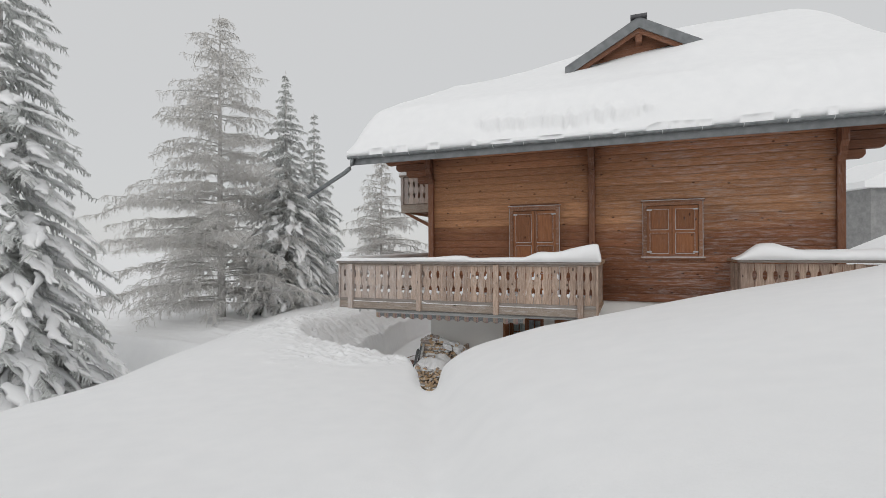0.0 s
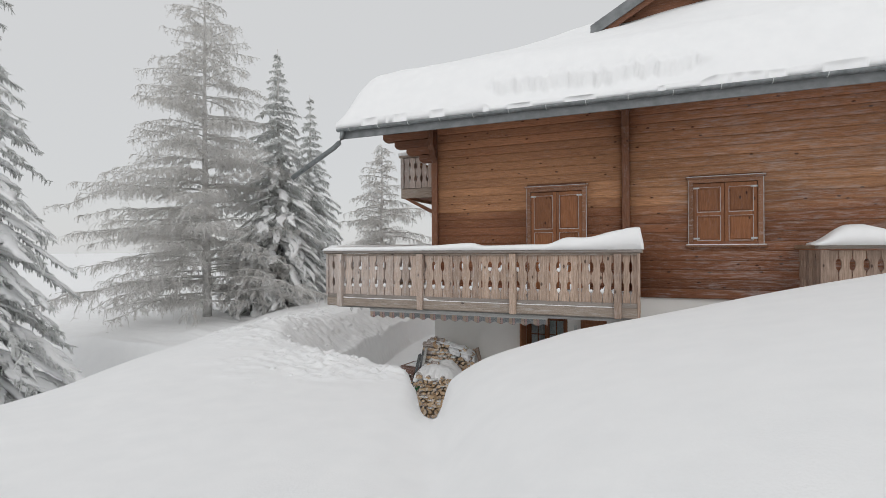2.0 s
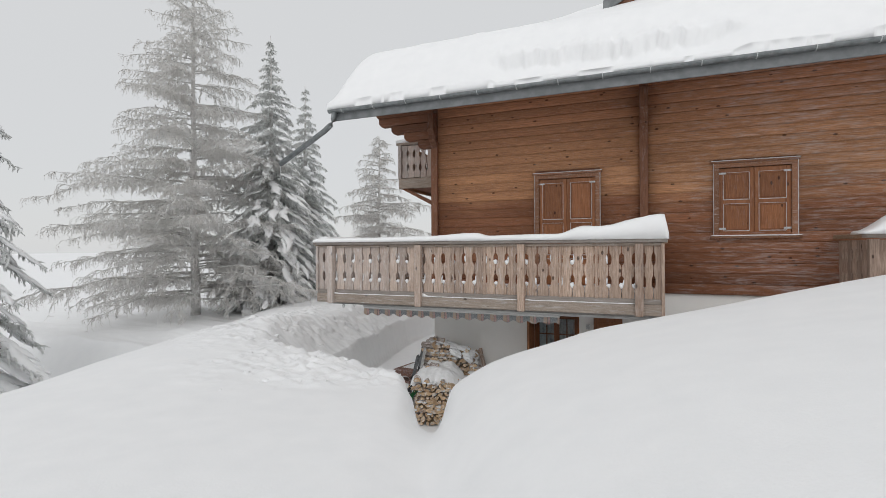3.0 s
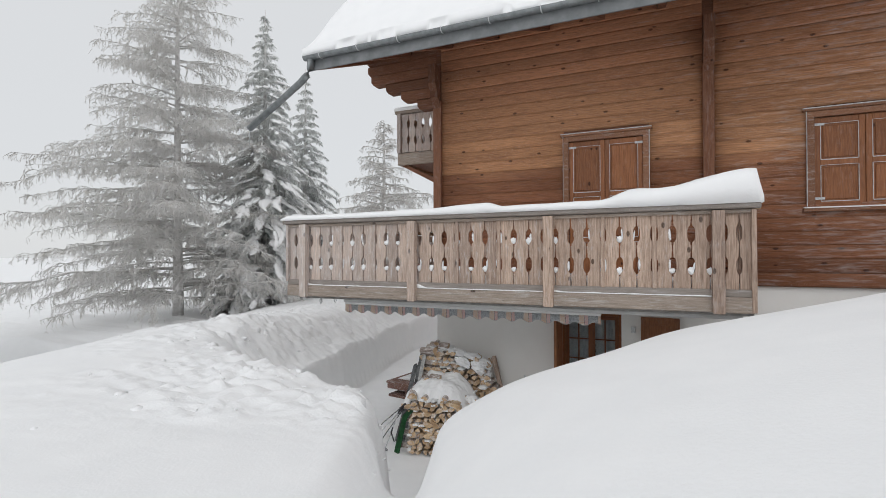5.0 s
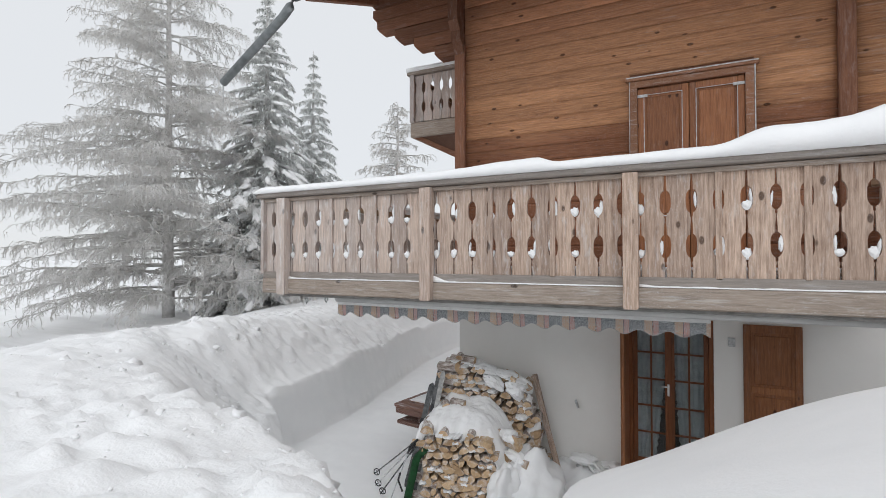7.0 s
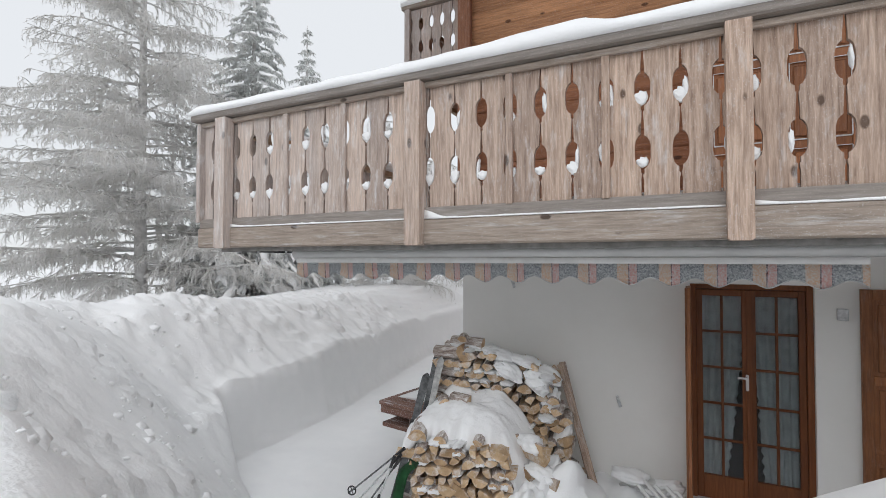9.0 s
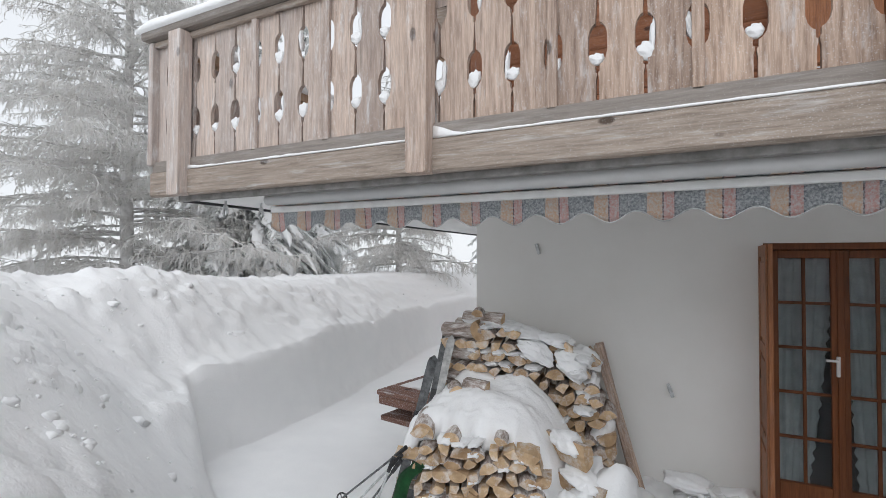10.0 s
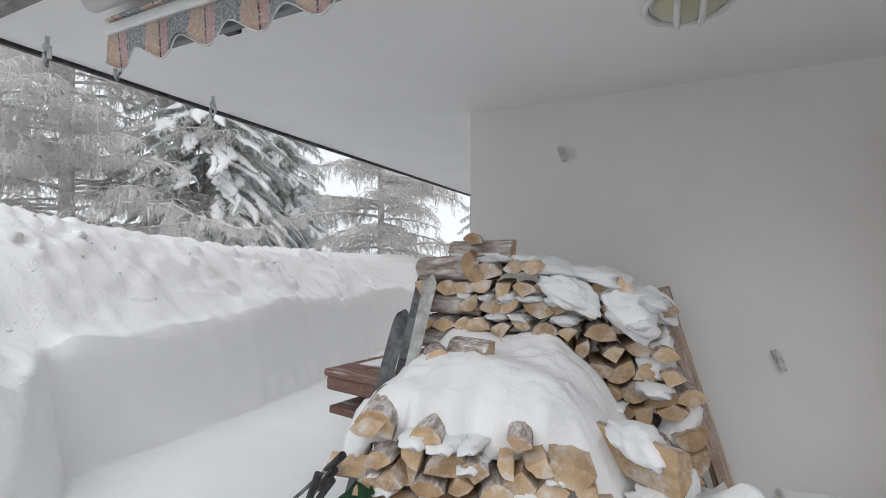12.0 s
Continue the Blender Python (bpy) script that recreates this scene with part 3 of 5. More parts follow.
def build_roof_snow():
    nx, ny = 400, 150
    bm = bmesh.new()
    top, low = [], []
    for j in range(ny + 1):
        v = j / ny
        y = EAVE_Y - 0.10 + (2 * (RIDGE_Y - EAVE_Y) + 0.2) * (v ** 1.6 if v < 2 else v)
        a, b = [], []
        for i in range(nx + 1):
            x = RX0 - 0.10 + (RX1 - RX0 + 0.2) * i / nx
            over = 0.05 * rough_noise(x * 1.7, 0, 5, 3) if j == 0 else 0
            yb = min(max(y, EAVE_Y - 0.10), 2 * RIDGE_Y - EAVE_Y)
            up = y - snow_break(x)
            lean = 0.10 * smooth01(-2.9, -2.4, x) * smooth01(1.7, 0.9, x) * smooth01(0.0, 0.03, up) * smooth01(0.16, 0.05, up)
            a.append(bm.verts.new((x, y - over - lean, roof_snow_top(x, y))))
            b.append(bm.verts.new((x, y - over, EAVE_Z + (0.03 if y < EAVE_Y else SLOPE * ((yb if yb < RIDGE_Y else 2 * RIDGE_Y - yb) - EAVE_Y) + 0.145))))
        top.append(a)
        low.append(b)
    for j in range(ny):
        for i in range(nx):
            bm.faces.new((top[j][i], top[j][i + 1], top[j + 1][i + 1], top[j + 1][i]))
            bm.faces.new((low[j][i], low[j + 1][i], low[j + 1][i + 1], low[j][i + 1]))
    for i in range(nx):
        bm.faces.new((low[0][i], low[0][i + 1], top[0][i + 1], top[0][i]))
        bm.faces.new((low[ny][i + 1], low[ny][i], top[ny][i], top[ny][i + 1]))
    for j in range(ny):
        bm.faces.new((low[j + 1][0], low[j][0], top[j][0], top[j + 1][0]))
        bm.faces.new((low[j][nx], low[j + 1][nx], top[j + 1][nx], top[j][nx]))
    tagged(part("roof_snow", bm, SNOW_ROOF, None, smooth=True), "thick smooth blanket of snow on the chalet roof", "snow")


build_roof_snow()

# dormer gable rising out of the roof snow
DY, DXM, DZT, DSL = 13.9, 1.12, 10.15, 0.56
dormer = part("dormer", prism([(-1.75, -2.1), (1.75, -2.1), (1.75, -0.95), (0, 0.0), (-1.75, -0.95)], 0.2), TRIM_X, chalet)
dormer.matrix_basis = Matrix.Translation((DXM, DY + 0.5, DZT - 0.15))
for s in (-1, 1):
    for nm, dy0, dy1, t0, t1, mt in (("dormer_roof", 0.0, 6.0, -0.02, 0.12, FASCIA), ("bargeboard", -0.05, 0.0, -0.2, 0.10, FASCIA), ("inner_bargeboard", 0.03, 0.09, -0.33, -0.06, TRIM_X)):
        bm = bmesh.new()
        w = 2.05 if nm != "inner_bargeboard" else 1.9
        vs = [bm.verts.new((s * a, y, -DSL * a + dz)) for a in (0, w) for y in (dy0, dy1) for dz in (t0, t1)]
        for q in ((0, 1, 3, 2), (4, 6, 7, 5), (0, 4, 5, 1), (2, 3, 7, 6), (1, 5, 7, 3), (0, 2, 6, 4)):
            bm.faces.new([vs[i] for i in q])
        bmesh.ops.recalc_face_normals(bm, faces=bm.faces)
        o = part(nm, bm, mt, dormer)
        o.matrix_basis = Matrix.Translation((0, -0.5, 0.15))
for nm, xx, zz in (("purlin_end", 0.0, -0.42), ("purlin_end", -1.45, -1.15)):
    part(nm, box((xx - 0.09, -0.45, zz), (xx + 0.09, 0.2, zz + 0.26), 0.01), TRIM_Y, dormer)
part("ridge_cap", box((-0.22, -0.62, 0.22), (0.22, 4.0, 0.30), 0.01), ROOFING, dormer)
for s in (-1, 1):
    bm = bmesh.new()
    vs = [bm.verts.new((s * a, y, -DSL * a + dz)) for a in (0, 2.0) for y in (0.45, 5.4) for dz in (0.275, 0.275 + 0.06 + (0.34 if y > 1 else 0.0))]
    for q in ((0, 1, 3, 2), (4, 6, 7, 5), (0, 4, 5, 1), (2, 3, 7, 6), (1, 5, 7, 3), (0, 2, 6, 4)):
        bm.faces.new([vs[i] for i in q])
    bmesh.ops.recalc_face_normals(bm, faces=bm.faces)
    bmesh.ops.subdivide_edges(bm, edges=bm.edges[:], cuts=6, use_grid_fill=True)
    for v in bm.verts:
        v.co.z += 0.03 * rough_noise(v.co.x * 2, v.co.y * 2, 3) if v.co.z > -DSL * abs(v.co.x) + 0.3 else 0
    o = tagged(part("dormer_snow", bm, SNOW_ROOF, None, smooth=True), "layer of snow on the dormer roof", "snow")
    o.matrix_basis = Matrix.Translation((DXM, DY, DZT + 0.0))

# ---- lower balcony running round the corner ----
BX0, BX1, BY = -6.50, 0.19, 10.25
balcony = tagged(new("balcony"), "weathered wooden balcony with carved slats round the corner", "balcony")
bm = bmesh.new()
add_box(bm, (BX0 + 0.24, BY + 0.12, 2.105), (BX1 - 0.02, WALL_Y + 0.03, 2.27))
part("deck", bm, SOFFIT, balcony, "white painted soffit under the balcony deck")
bm = bmesh.new()
add_box(bm, (BX0 + 0.24, WALL_Y + 0.03, 2.105), (X0, 17.3, 2.27))
part("deck", bm, SOFFIT, balcony)
part("soffit_edge", box((BX0 + 0.205, BY + 0.12, 2.085), (BX0 + 0.236, 17.3, 2.28), 0.004), DARK, balcony, "dark metal drip edge")
part("deck_fascia", box((BX0 + 0.24, BY + 0.06, 2.085), (BX1, BY + 0.118, 2.2), 0.006), simple_material("grey old board", (0.16, 0.155, 0.145), (0.32, 0.31, 0.30), 12, 0.85), balcony, "dark grey board under the beam")
part("deck_snow", box((BX0 + 0.3, BY + 0.2, 2.272), (BX1 - 0.05, WALL_Y - 0.12, 2.44), 0.05), SNOW_CAP, balcony, "snow lying on the deck")


def slat_outline(w, h, notches, left=True, right=True):
    """A carved board: straight edges with half-oval and slot cut-outs, two to each side."""
    def edge(sign):
        pts = []
        z = 0.0
        for c, rz, rx in notches:
            pts.append((c - rz - 0.035, 0.0))
            pts.append((c - rz - 0.03, 0.006))
            for k in range(9):
                a = math.pi * k / 8
                pts.append((c - rz * math.cos(a), max(0.006, rx * min(1.0, 1.12 * math.sin(a)) ** 0.9)))
            pts.append((c + rz + 0.03, 0.006))
        return pts
    out = [(-w / 2 + 0.004, 0), (w / 2 - 0.004, 0), (w / 2 - 0.004, 0.11), (w / 2, 0.13)]
    out += [(w / 2 - (x if right else 0), z) for z, x in edge(1) if right]
    out += [(w / 2, h), (-w / 2, h)]
    out += [(-w / 2 + x, z) for z, x in reversed(edge(-1)) if left]
    out += [(-w / 2, 0.13), (-w / 2 + 0.004, 0.11)]
    return out


NOTCH = [(0.28, 0.100, 0.037), (0.66, 0.100, 0.037)]
SLAT_Z, SLAT_H = 2.385, 0.90
slat_me = mesh_from("slat", prism(slat_outline(0.182, SLAT_H, NOTCH), 0.028), BOARD)
slat_edge_me = mesh_from("slat", prism(slat_outline(0.182, SLAT_H, NOTCH, left=False), 0.028), BOARD)
post_me = mesh_from("post", prism([(-0.062, 0), (-0.05, -0.012), (0.05, -0.012), (0.062, 0), (0.062, 1.17), (-0.062, 1.17)], 0.10), BOARD)
batten_me = mesh_from("batten", box((-0.024, -0.014, 0), (0.024, 0.014, 0.91), 0.003), BOARD)

POSTS = [-6.12, -4.12, -2.11, -0.17]
for x in POSTS:
    piece("post", post_me, balcony, Matrix.Translation((x, BY - 0.035, 2.125)))
JOINTS = []
for xa, xb in zip(POSTS, POSTS[1:]):
    step = (xb - xa - 0.15) / 9
    JOINTS.append([xa + 0.075 + k * step for k in range(10)])
    for k in range(9):
        j = Matrix.Translation((JOINTS[-1][k] + step / 2, BY + 0.055 + random.uniform(-0.003, 0.003), SLAT_Z - 0.012 * random.random())) @ Matrix.Rotation(radians(random.uniform(-0.35, 0.35)), 4, "Y") @ Matrix.Diagonal(((step - 0.007) / 0.182, 1, 1, 1))
        piece("slat", slat_me, balcony, j)
    for k in (3, 6):
        piece("batten", batten_me, balcony, Matrix.Translation((JOINTS[-1][k], BY + 0.024, SLAT_Z - 0.01)))
for x in POSTS:
    piece("slat", slat_me, balcony, Matrix.Translation((x, BY + 0.055, SLAT_Z)) @ Matrix.Diagonal((0.147 / 0.182, 1, 1, 1)))
for x in (-6.43, -6.27):
    piece("slat", slat_me, balcony, Matrix.Translation((x, BY + 0.055, SLAT_Z)) @ Matrix.Diagonal((0.85, 1, 1, 1)))
for x in (-0.025, 0.117):
    piece("slat", slat_me, balcony, Matrix.Translation((x, BY + 0.055, SLAT_Z)) @ Matrix.Diagonal((0.75, 1, 1, 1)))
# return sides
for x, ya, yb in ((BX0 + 0.01, BY + 0.12, 17.2), (BX1 - 0.01, BY + 0.12, WALL_Y - 0.1)):
    n = int((yb - ya) / 0.19)
    for k in range(n):
        piece("slat", slat_me, balcony, Matrix.Translation((x, ya + (k + 0.5) * (yb - ya) / n, SLAT_Z)) @ Matrix.Rotation(radians(90), 4, "Z"))
    part("side_handrail", box((x - 0.08, ya - 0.1, 3.30), (x + 0.08, yb, 3.385), 0.01), BOARD_Y, balcony)
    part("side_rail", box((x - 0.02, ya - 0.05, 2.32), (x + 0.02, yb, 2.385), 0.006), BOARD_Y, balcony)
    part("side_beam", box((x - 0.035, ya - 0.05, 2.21), (x + 0.035, yb, 2.305), 0.01), BOARD_Y, balcony)
part("corner_post", box((BX0 - 0.02, BY - 0.02, 2.36), (BX0 + 0.03, BY + 0.12, 3.30), 0.006), BOARD, balcony)
part("corner_post", box((BX1 - 0.03, BY - 0.02, 2.13), (BX1 + 0.02, BY + 0.12, 3.30), 0.006), BOARD, balcony)
part("handrail", box((BX0 - 0.06, BY - 0.06, 3.31), (BX1 + 0.06, BY + 0.15, 3.375), 0.012), GREY_X, balcony, "grey weathered handrail board")
part("under_rail", box((BX0, BY + 0.0, 3.262), (BX1, BY + 0.036, 3.306), 0.006), BOARD_X, balcony)
part("bottom_rail", box((BX0, BY + 0.01, 2.305), (BX1, BY + 0.038, 2.39), 0.005), GREY_X, balcony, "grey bottom rail")
part("beam", box((BX0, BY - 0.012, 2.12), (BX1, BY + 0.055, 2.303), 0.012), BOARD_X, balcony)
# thin snow on the beam between the posts, and snow caught in the cut-outs
for xa, xb in zip(POSTS, POSTS[1:] + [BX1]):
    if xb - xa > 0.5:
        o = snow_bar("ledge_snow", xb - xa - 0.13, 0.024, lambda u, q=xa: 0.010 + 0.012 * abs(rough_noise(u * 6, q, 1)) + 0.05 * max(0, 1 - u * 12) * (1 if q < -2.5 and q > -5 else 0.3), balcony, xa)
        o.matrix_basis = Matrix.Translation((xa + 0.065, BY - 0.001, 2.303))
tuft_bm = bmesh.new()
bmesh.ops.create_icosphere(tuft_bm, subdivisions=3, radius=1)
for v in tuft_bm.verts:
    v.co *= 1 + 0.38 * rough_noise(v.co.x * 1.7, v.co.y * 1.7, v.co.z * 1.7)
tuft_me = mesh_from("snow_tuft", tuft_bm, SNOW_CAP, True)
rnd = random.Random(4)
for bay, xs_bay in enumerate(JOINTS):
    for xj in xs_bay:
        for zc in (0.28, 0.66):
            # caught on the sill of the cut-out, and sometimes up one side of it
            if rnd.random() < (0.85 if zc < 0.5 else 0.5):
                piece("snow_tuft", tuft_me, balcony, Matrix.Translation((xj + rnd.uniform(-0.006, 0.006), BY + 0.058, SLAT_Z + zc - 0.068 + rnd.uniform(-0.008, 0.008))) @ Matrix.Rotation(rnd.uniform(-0.25, 0.25), 4, "Y") @ Matrix.Diagonal((rnd.uniform(0.034, 0.042), 0.021, rnd.uniform(0.026, 0.045), 1)))
            if rnd.random() < 0.5:
                piece("snow_tuft", tuft_me, balcony, Matrix.Translation((xj + rnd.choice((-0.030, 0.030, 0.030)), BY + 0.058, SLAT_Z + zc + rnd.uniform(-0.03, 0.02))) @ Matrix.Rotation(rnd.uniform(-0.12, 0.12), 4, "Y") @ Matrix.Diagonal((rnd.uniform(0.010, 0.018), 0.021, rnd.uniform(0.05, 0.085), 1)))


def rail_snow(u):
    """Thickness along the handrail: thin, a step, then a heaped drift at the outer end."""
    x = u * 6.85
    h = 0.075 + 0.035 * smooth01(1.2, 4.0, x) + 0.03 * smooth01(2.6, 3.6, x)
    h -= 0.055 * smooth01(3.62, 3.85, x)
    h += 0.02 * smooth01(4.0, 5.2, x) + 0.11 * smooth01(5.1, 5.5, x) + 0.17 * smooth01(5.7, 6.75, x)
    return h * smooth01(-0.01, 0.02, u) * (1 - 0.75 * smooth01(0.992, 1.0, u)) + 0.01


o = snow_bar("rail_snow", 6.85, 0.27, rail_snow)
o.matrix_basis = Matrix.Translation((BX0 - 0.08, BY + 0.05, 3.37))
tagged(o, "ridge of snow on the balcony handrail, heaped at one end", "snow")
o = snow_bar("rail_snow", 6.8, 0.25, lambda u: 0.12 + 0.05 * smooth01(0, 1, u))
o.matrix_basis = Matrix.Translation((BX0 + 0.01, BY + 0.2, 3.38)) @ Matrix.Rotation(radians(90), 4, "Z")
tagged(o, "ridge of snow on the side handrail", "snow")

# dark post at the far corner of the balcony
tagged(part("balcony_post", box((-6.62, 17.0, -0.6), (-6.47, 17.15, 2.2), 0.01), TRIM), "dark brown wooden post holding up the balcony corner", "post")

# ---- upper balcony on the gable side ----
ub = tagged(new("gable_balcony"), "small weathered balcony on the gable with carved boards", "balcony")
part("beam", box((-6.46, 13.96, 4.92), (X0 - 0.05, 14.04, 5.2), 0.01), BOARD_X, ub)
part("beam", box((-6.46, 14.04, 4.92), (-6.38, 20, 5.2), 0.01), BOARD_Y, ub)
part("deck", box((-6.38, 14.04, 5.0), (X0 - 0.05, 20, 5.1), 0.005), TRIM_Y, ub)
part("handrail", box((-6.52, 13.93, 6.14), (X0 - 0.05, 14.1, 6.21), 0.01), BOARD_X, ub)
part("handrail", box((-6.52, 14.1, 6.14), (-6.38, 20, 6.21), 0.01), BOARD_Y, ub)
part("post", box((-6.46, 13.93, 5.2), (-6.36, 14.03, 6.14), 0.008), BOARD, ub)
for k in range(9):
    piece("slat", slat_me, ub, Matrix.Translation((-6.27 + k * 0.19, 14.0, 5.22)))
for k in range(30):
    piece("slat", slat_me, ub, Matrix.Translation((-6.42, 14.2 + k * 0.19, 5.22)) @ Matrix.Rotation(radians(90), 4, "Z"))
part("strut", prism([(-6.4, 4.92), (-6.25, 4.92), (-4.75, 4.2), (-4.75, 4.05)], 0.12), TRIM_X, ub).matrix_basis = Matrix.Translation((0, 14.1, 0))
o = snow_bar("rail_snow", 1.75, 0.2, lambda u: 0.10)
o.matrix_basis = Matrix.Translation((-6.53, 14.02, 6.205))
tagged(o, "snow on the gable balcony rail", "snow")

# ---- second terrace railing by the uphill side ----
tr = tagged(new("terrace_railing"), "weathered wooden terrace railing half buried in the drift", "railing")
part("handrail", box((3.02, 10.95, 3.36), (8.6, 11.12, 3.43), 0.012), GREY_X, tr)
part("side_handrail", box((3.02, 11.12, 3.36), (3.18, WALL_Y - 0.1, 3.43), 0.01), BOARD_Y, tr)
part("beam", box((3.05, 11.0, 2.12), (8.6, 11.08, 2.3), 0.012), BOARD_X, tr)
part("terrace_floor", box((3.12, 11.1, 2.1), (8.5, WALL_Y, 2.2), 0), SOFFIT, tr)
for x in (3.12, 5.1, 7.1):
    piece("post", post_me, tr, Matrix.Translation((x, 10.99, 2.17)))
for k in range(28):
    piece("slat", slat_me, tr, Matrix.Translation((3.24 + k * 0.19, 11.05, 2.43)))
for k in range(6):
    piece("slat", slat_me, tr, Matrix.Translation((3.1, 11.2 + k * 0.19, 2.43)) @ Matrix.Rotation(radians(90), 4, "Z"))
o = snow_bar("rail_snow", 5.7, 0.55, lambda u: 0.05 + 0.30 * smooth01(0, 0.09, u) - 0.14 * smooth01(0.11, 0.22, u))
o.matrix_basis = Matrix.Translation((2.95, 11.05, 3.42))
tagged(o, "heap of snow on the terrace rail", "snow")


# ---- shuttered windows ----
RIME = simple_material("thin rime", (0.40, 0.37, 0.35), (0.80, 0.81, 0.82), 25, 0.9)


def shutter_leaf(w, h, parent, panels, frosty=True):
    """One panelled shutter leaf standing at its lower corner, front towards -y."""
    leaf = part("shutter", box((0, 0, 0), (w, 0.03, h), 0.004), SHUTTER, parent)
    st = 0.075
    for a, b in ((0, st), (w - st, w)):
        part("stile", box((a + 0.002, -0.014, 0.002), (b - 0.002, -0.001, h - 0.002), 0.004), SHUTTER, leaf)
    for z0, z1 in [(0.002, 0.088)] + [(h * f - 0.04, h * f + 0.04) for f in panels] + [(h - 0.088, h - 0.002)]:
        part("rail", box((st, -0.012, z0), (w - st, -0.001, z1), 0.004), SHUTTER, leaf)
    edges = [0.09] + [v for f in panels for v in (h * f - 0.04, h * f + 0.04)] + [h - 0.09]
    for z0, z1 in zip(edges[::2], edges[1::2]):
        part("raised_panel", box((st + 0.03, -0.010, z0 + 0.03), (w - st - 0.03, -0.0005, z1 - 0.03), 0.009), SHUTTER, leaf)
        if not frosty:
            continue
        bm = bmesh.new()
        add_box(bm, (st + 0.002, -0.020, z0 - 0.004), (w - st - 0.002, -0.0145, z0 + 0.008))
        add_box(bm, (st - 0.004, -0.020, z0 + 0.008), (st + 0.004, -0.0145, z1))
        add_box(bm, (w - st - 0.004, -0.020, z0 + 0.008), (w - st + 0.004, -0.0145, z1))
        add_box(bm, (st + 0.002, -0.020, z1 - 0.002), (w - st - 0.002, -0.0145, z1 + 0.004))
        part("frost_line", bm, RIME, leaf, "line of frost round the panel")
    return leaf


def hinge(parent, x, z, side):
    bm = bmesh.new()
    add_box(bm, (x, -0.03, z - 0.018), (x + side * 0.16, -0.018, z + 0.018), 0.003)
    add_box(bm, (x - side * 0.02, -0.045, z - 0.06), (x + side * 0.02, -0.016, z + 0.05), 0.004)
    part("hinge", bm, FROSTED, parent, "frosted iron hinge")


def shuttered_window(name, x0, x1, z0, z1, label, panels):
    w = tagged(new(name), label, "window", kind="structure")
    w.matrix_basis = Matrix.Translation((x0, WALL_Y, z0))
    W, H = x1 - x0, z1 - z0
    part("window_frame", box((0.0, -0.06, 0), (0.09, 0.14, H), 0.006), FRAME, w)
    part("window_frame", box((W - 0.09, -0.06, 0), (W, 0.14, H), 0.006), FRAME, w)
    part("window_frame", box((0.0, -0.062, H - 0.075), (W, 0.14, H + 0.01), 0.006), FRAME, w)
    part("lintel_board", box((-0.045, -0.09, H + 0.01), (W + 0.045, 0.0, H + 0.045), 0.006), FRAME, w)
    bm = bmesh.new()
    add_box(bm, (-0.045, -0.088, H + 0.046), (W + 0.045, -0.004, H + 0.062), 0.004)
    add_box(bm, (-0.006, -0.066, 0.0), (0.0, -0.02, H + 0.008))
    add_box(bm, (W, -0.066, 0.0), (W + 0.012, -0.02, H + 0.008))
    part("frame_snow", bm, RIME, w, "rim of snow on the frame")
    if z0 > 3:
        part("window_sill", box((-0.06, -0.10, -0.05), (W + 0.06, 0.14, 0.0), 0.008), FRAME, w)
        o = snow_bar("sill_snow", W + 0.1, 0.07, lambda u: 0.02, w)
        o.matrix_basis = Matrix.Translation((-0.05, -0.07, 0.0))
    half = (W - 0.18) / 2
    for k in range(2):
        leaf = shutter_leaf(half - 0.004, H - 0.09, w, panels)
        leaf.matrix_basis = Matrix.Translation((0.09 + k * half + 0.002, 0.0, 0.008))
    for z in (0.14, H - 0.18):
        hinge(w, 0.05, z, 1)
        hinge(w, W - 0.05, z, -1)
    return w


shuttered_window("window_1", -2.28, -0.92, 2.31, 4.80, "balcony door with closed panelled brown wooden shutters", (0.30, 0.62))
shuttered_window("window_2", 1.17, 2.52, 3.44, 4.82, "window with closed panelled brown wooden shutters", (0.5,))

# ---- garden door with glazed leaves ----
dx0, dx1, dz0, dz1 = DOOR
door = tagged(new("door_1"), "brown wooden French door with small panes and net curtains", "door", kind="structure")
DYF = WALL_Y + 0.10
bm = bmesh.new()
for lo, hi in (((dx0, DYF - 0.02, dz0), (dx0 + 0.05, DYF + 0.08, dz1)), ((dx1 - 0.05, DYF - 0.02, dz0), (dx1, DYF + 0.08, dz1)), ((dx0 + 0.05, DYF - 0.02, dz1 - 0.05), (dx1 - 0.05, DYF + 0.08, dz1))):
    add_box(bm, lo, hi, 0.004)
part("door_frame", bm, DOORWOOD, door)
mg, ntg, pg = mat("window glass", 0.03, 0, (0.9, 0.95, 0.95))
pg.inputs["Transmission Weight"].default_value = 1.0
pg.inputs["IOR"].default_value = 1.45
mid = (dx0 + dx1) / 2
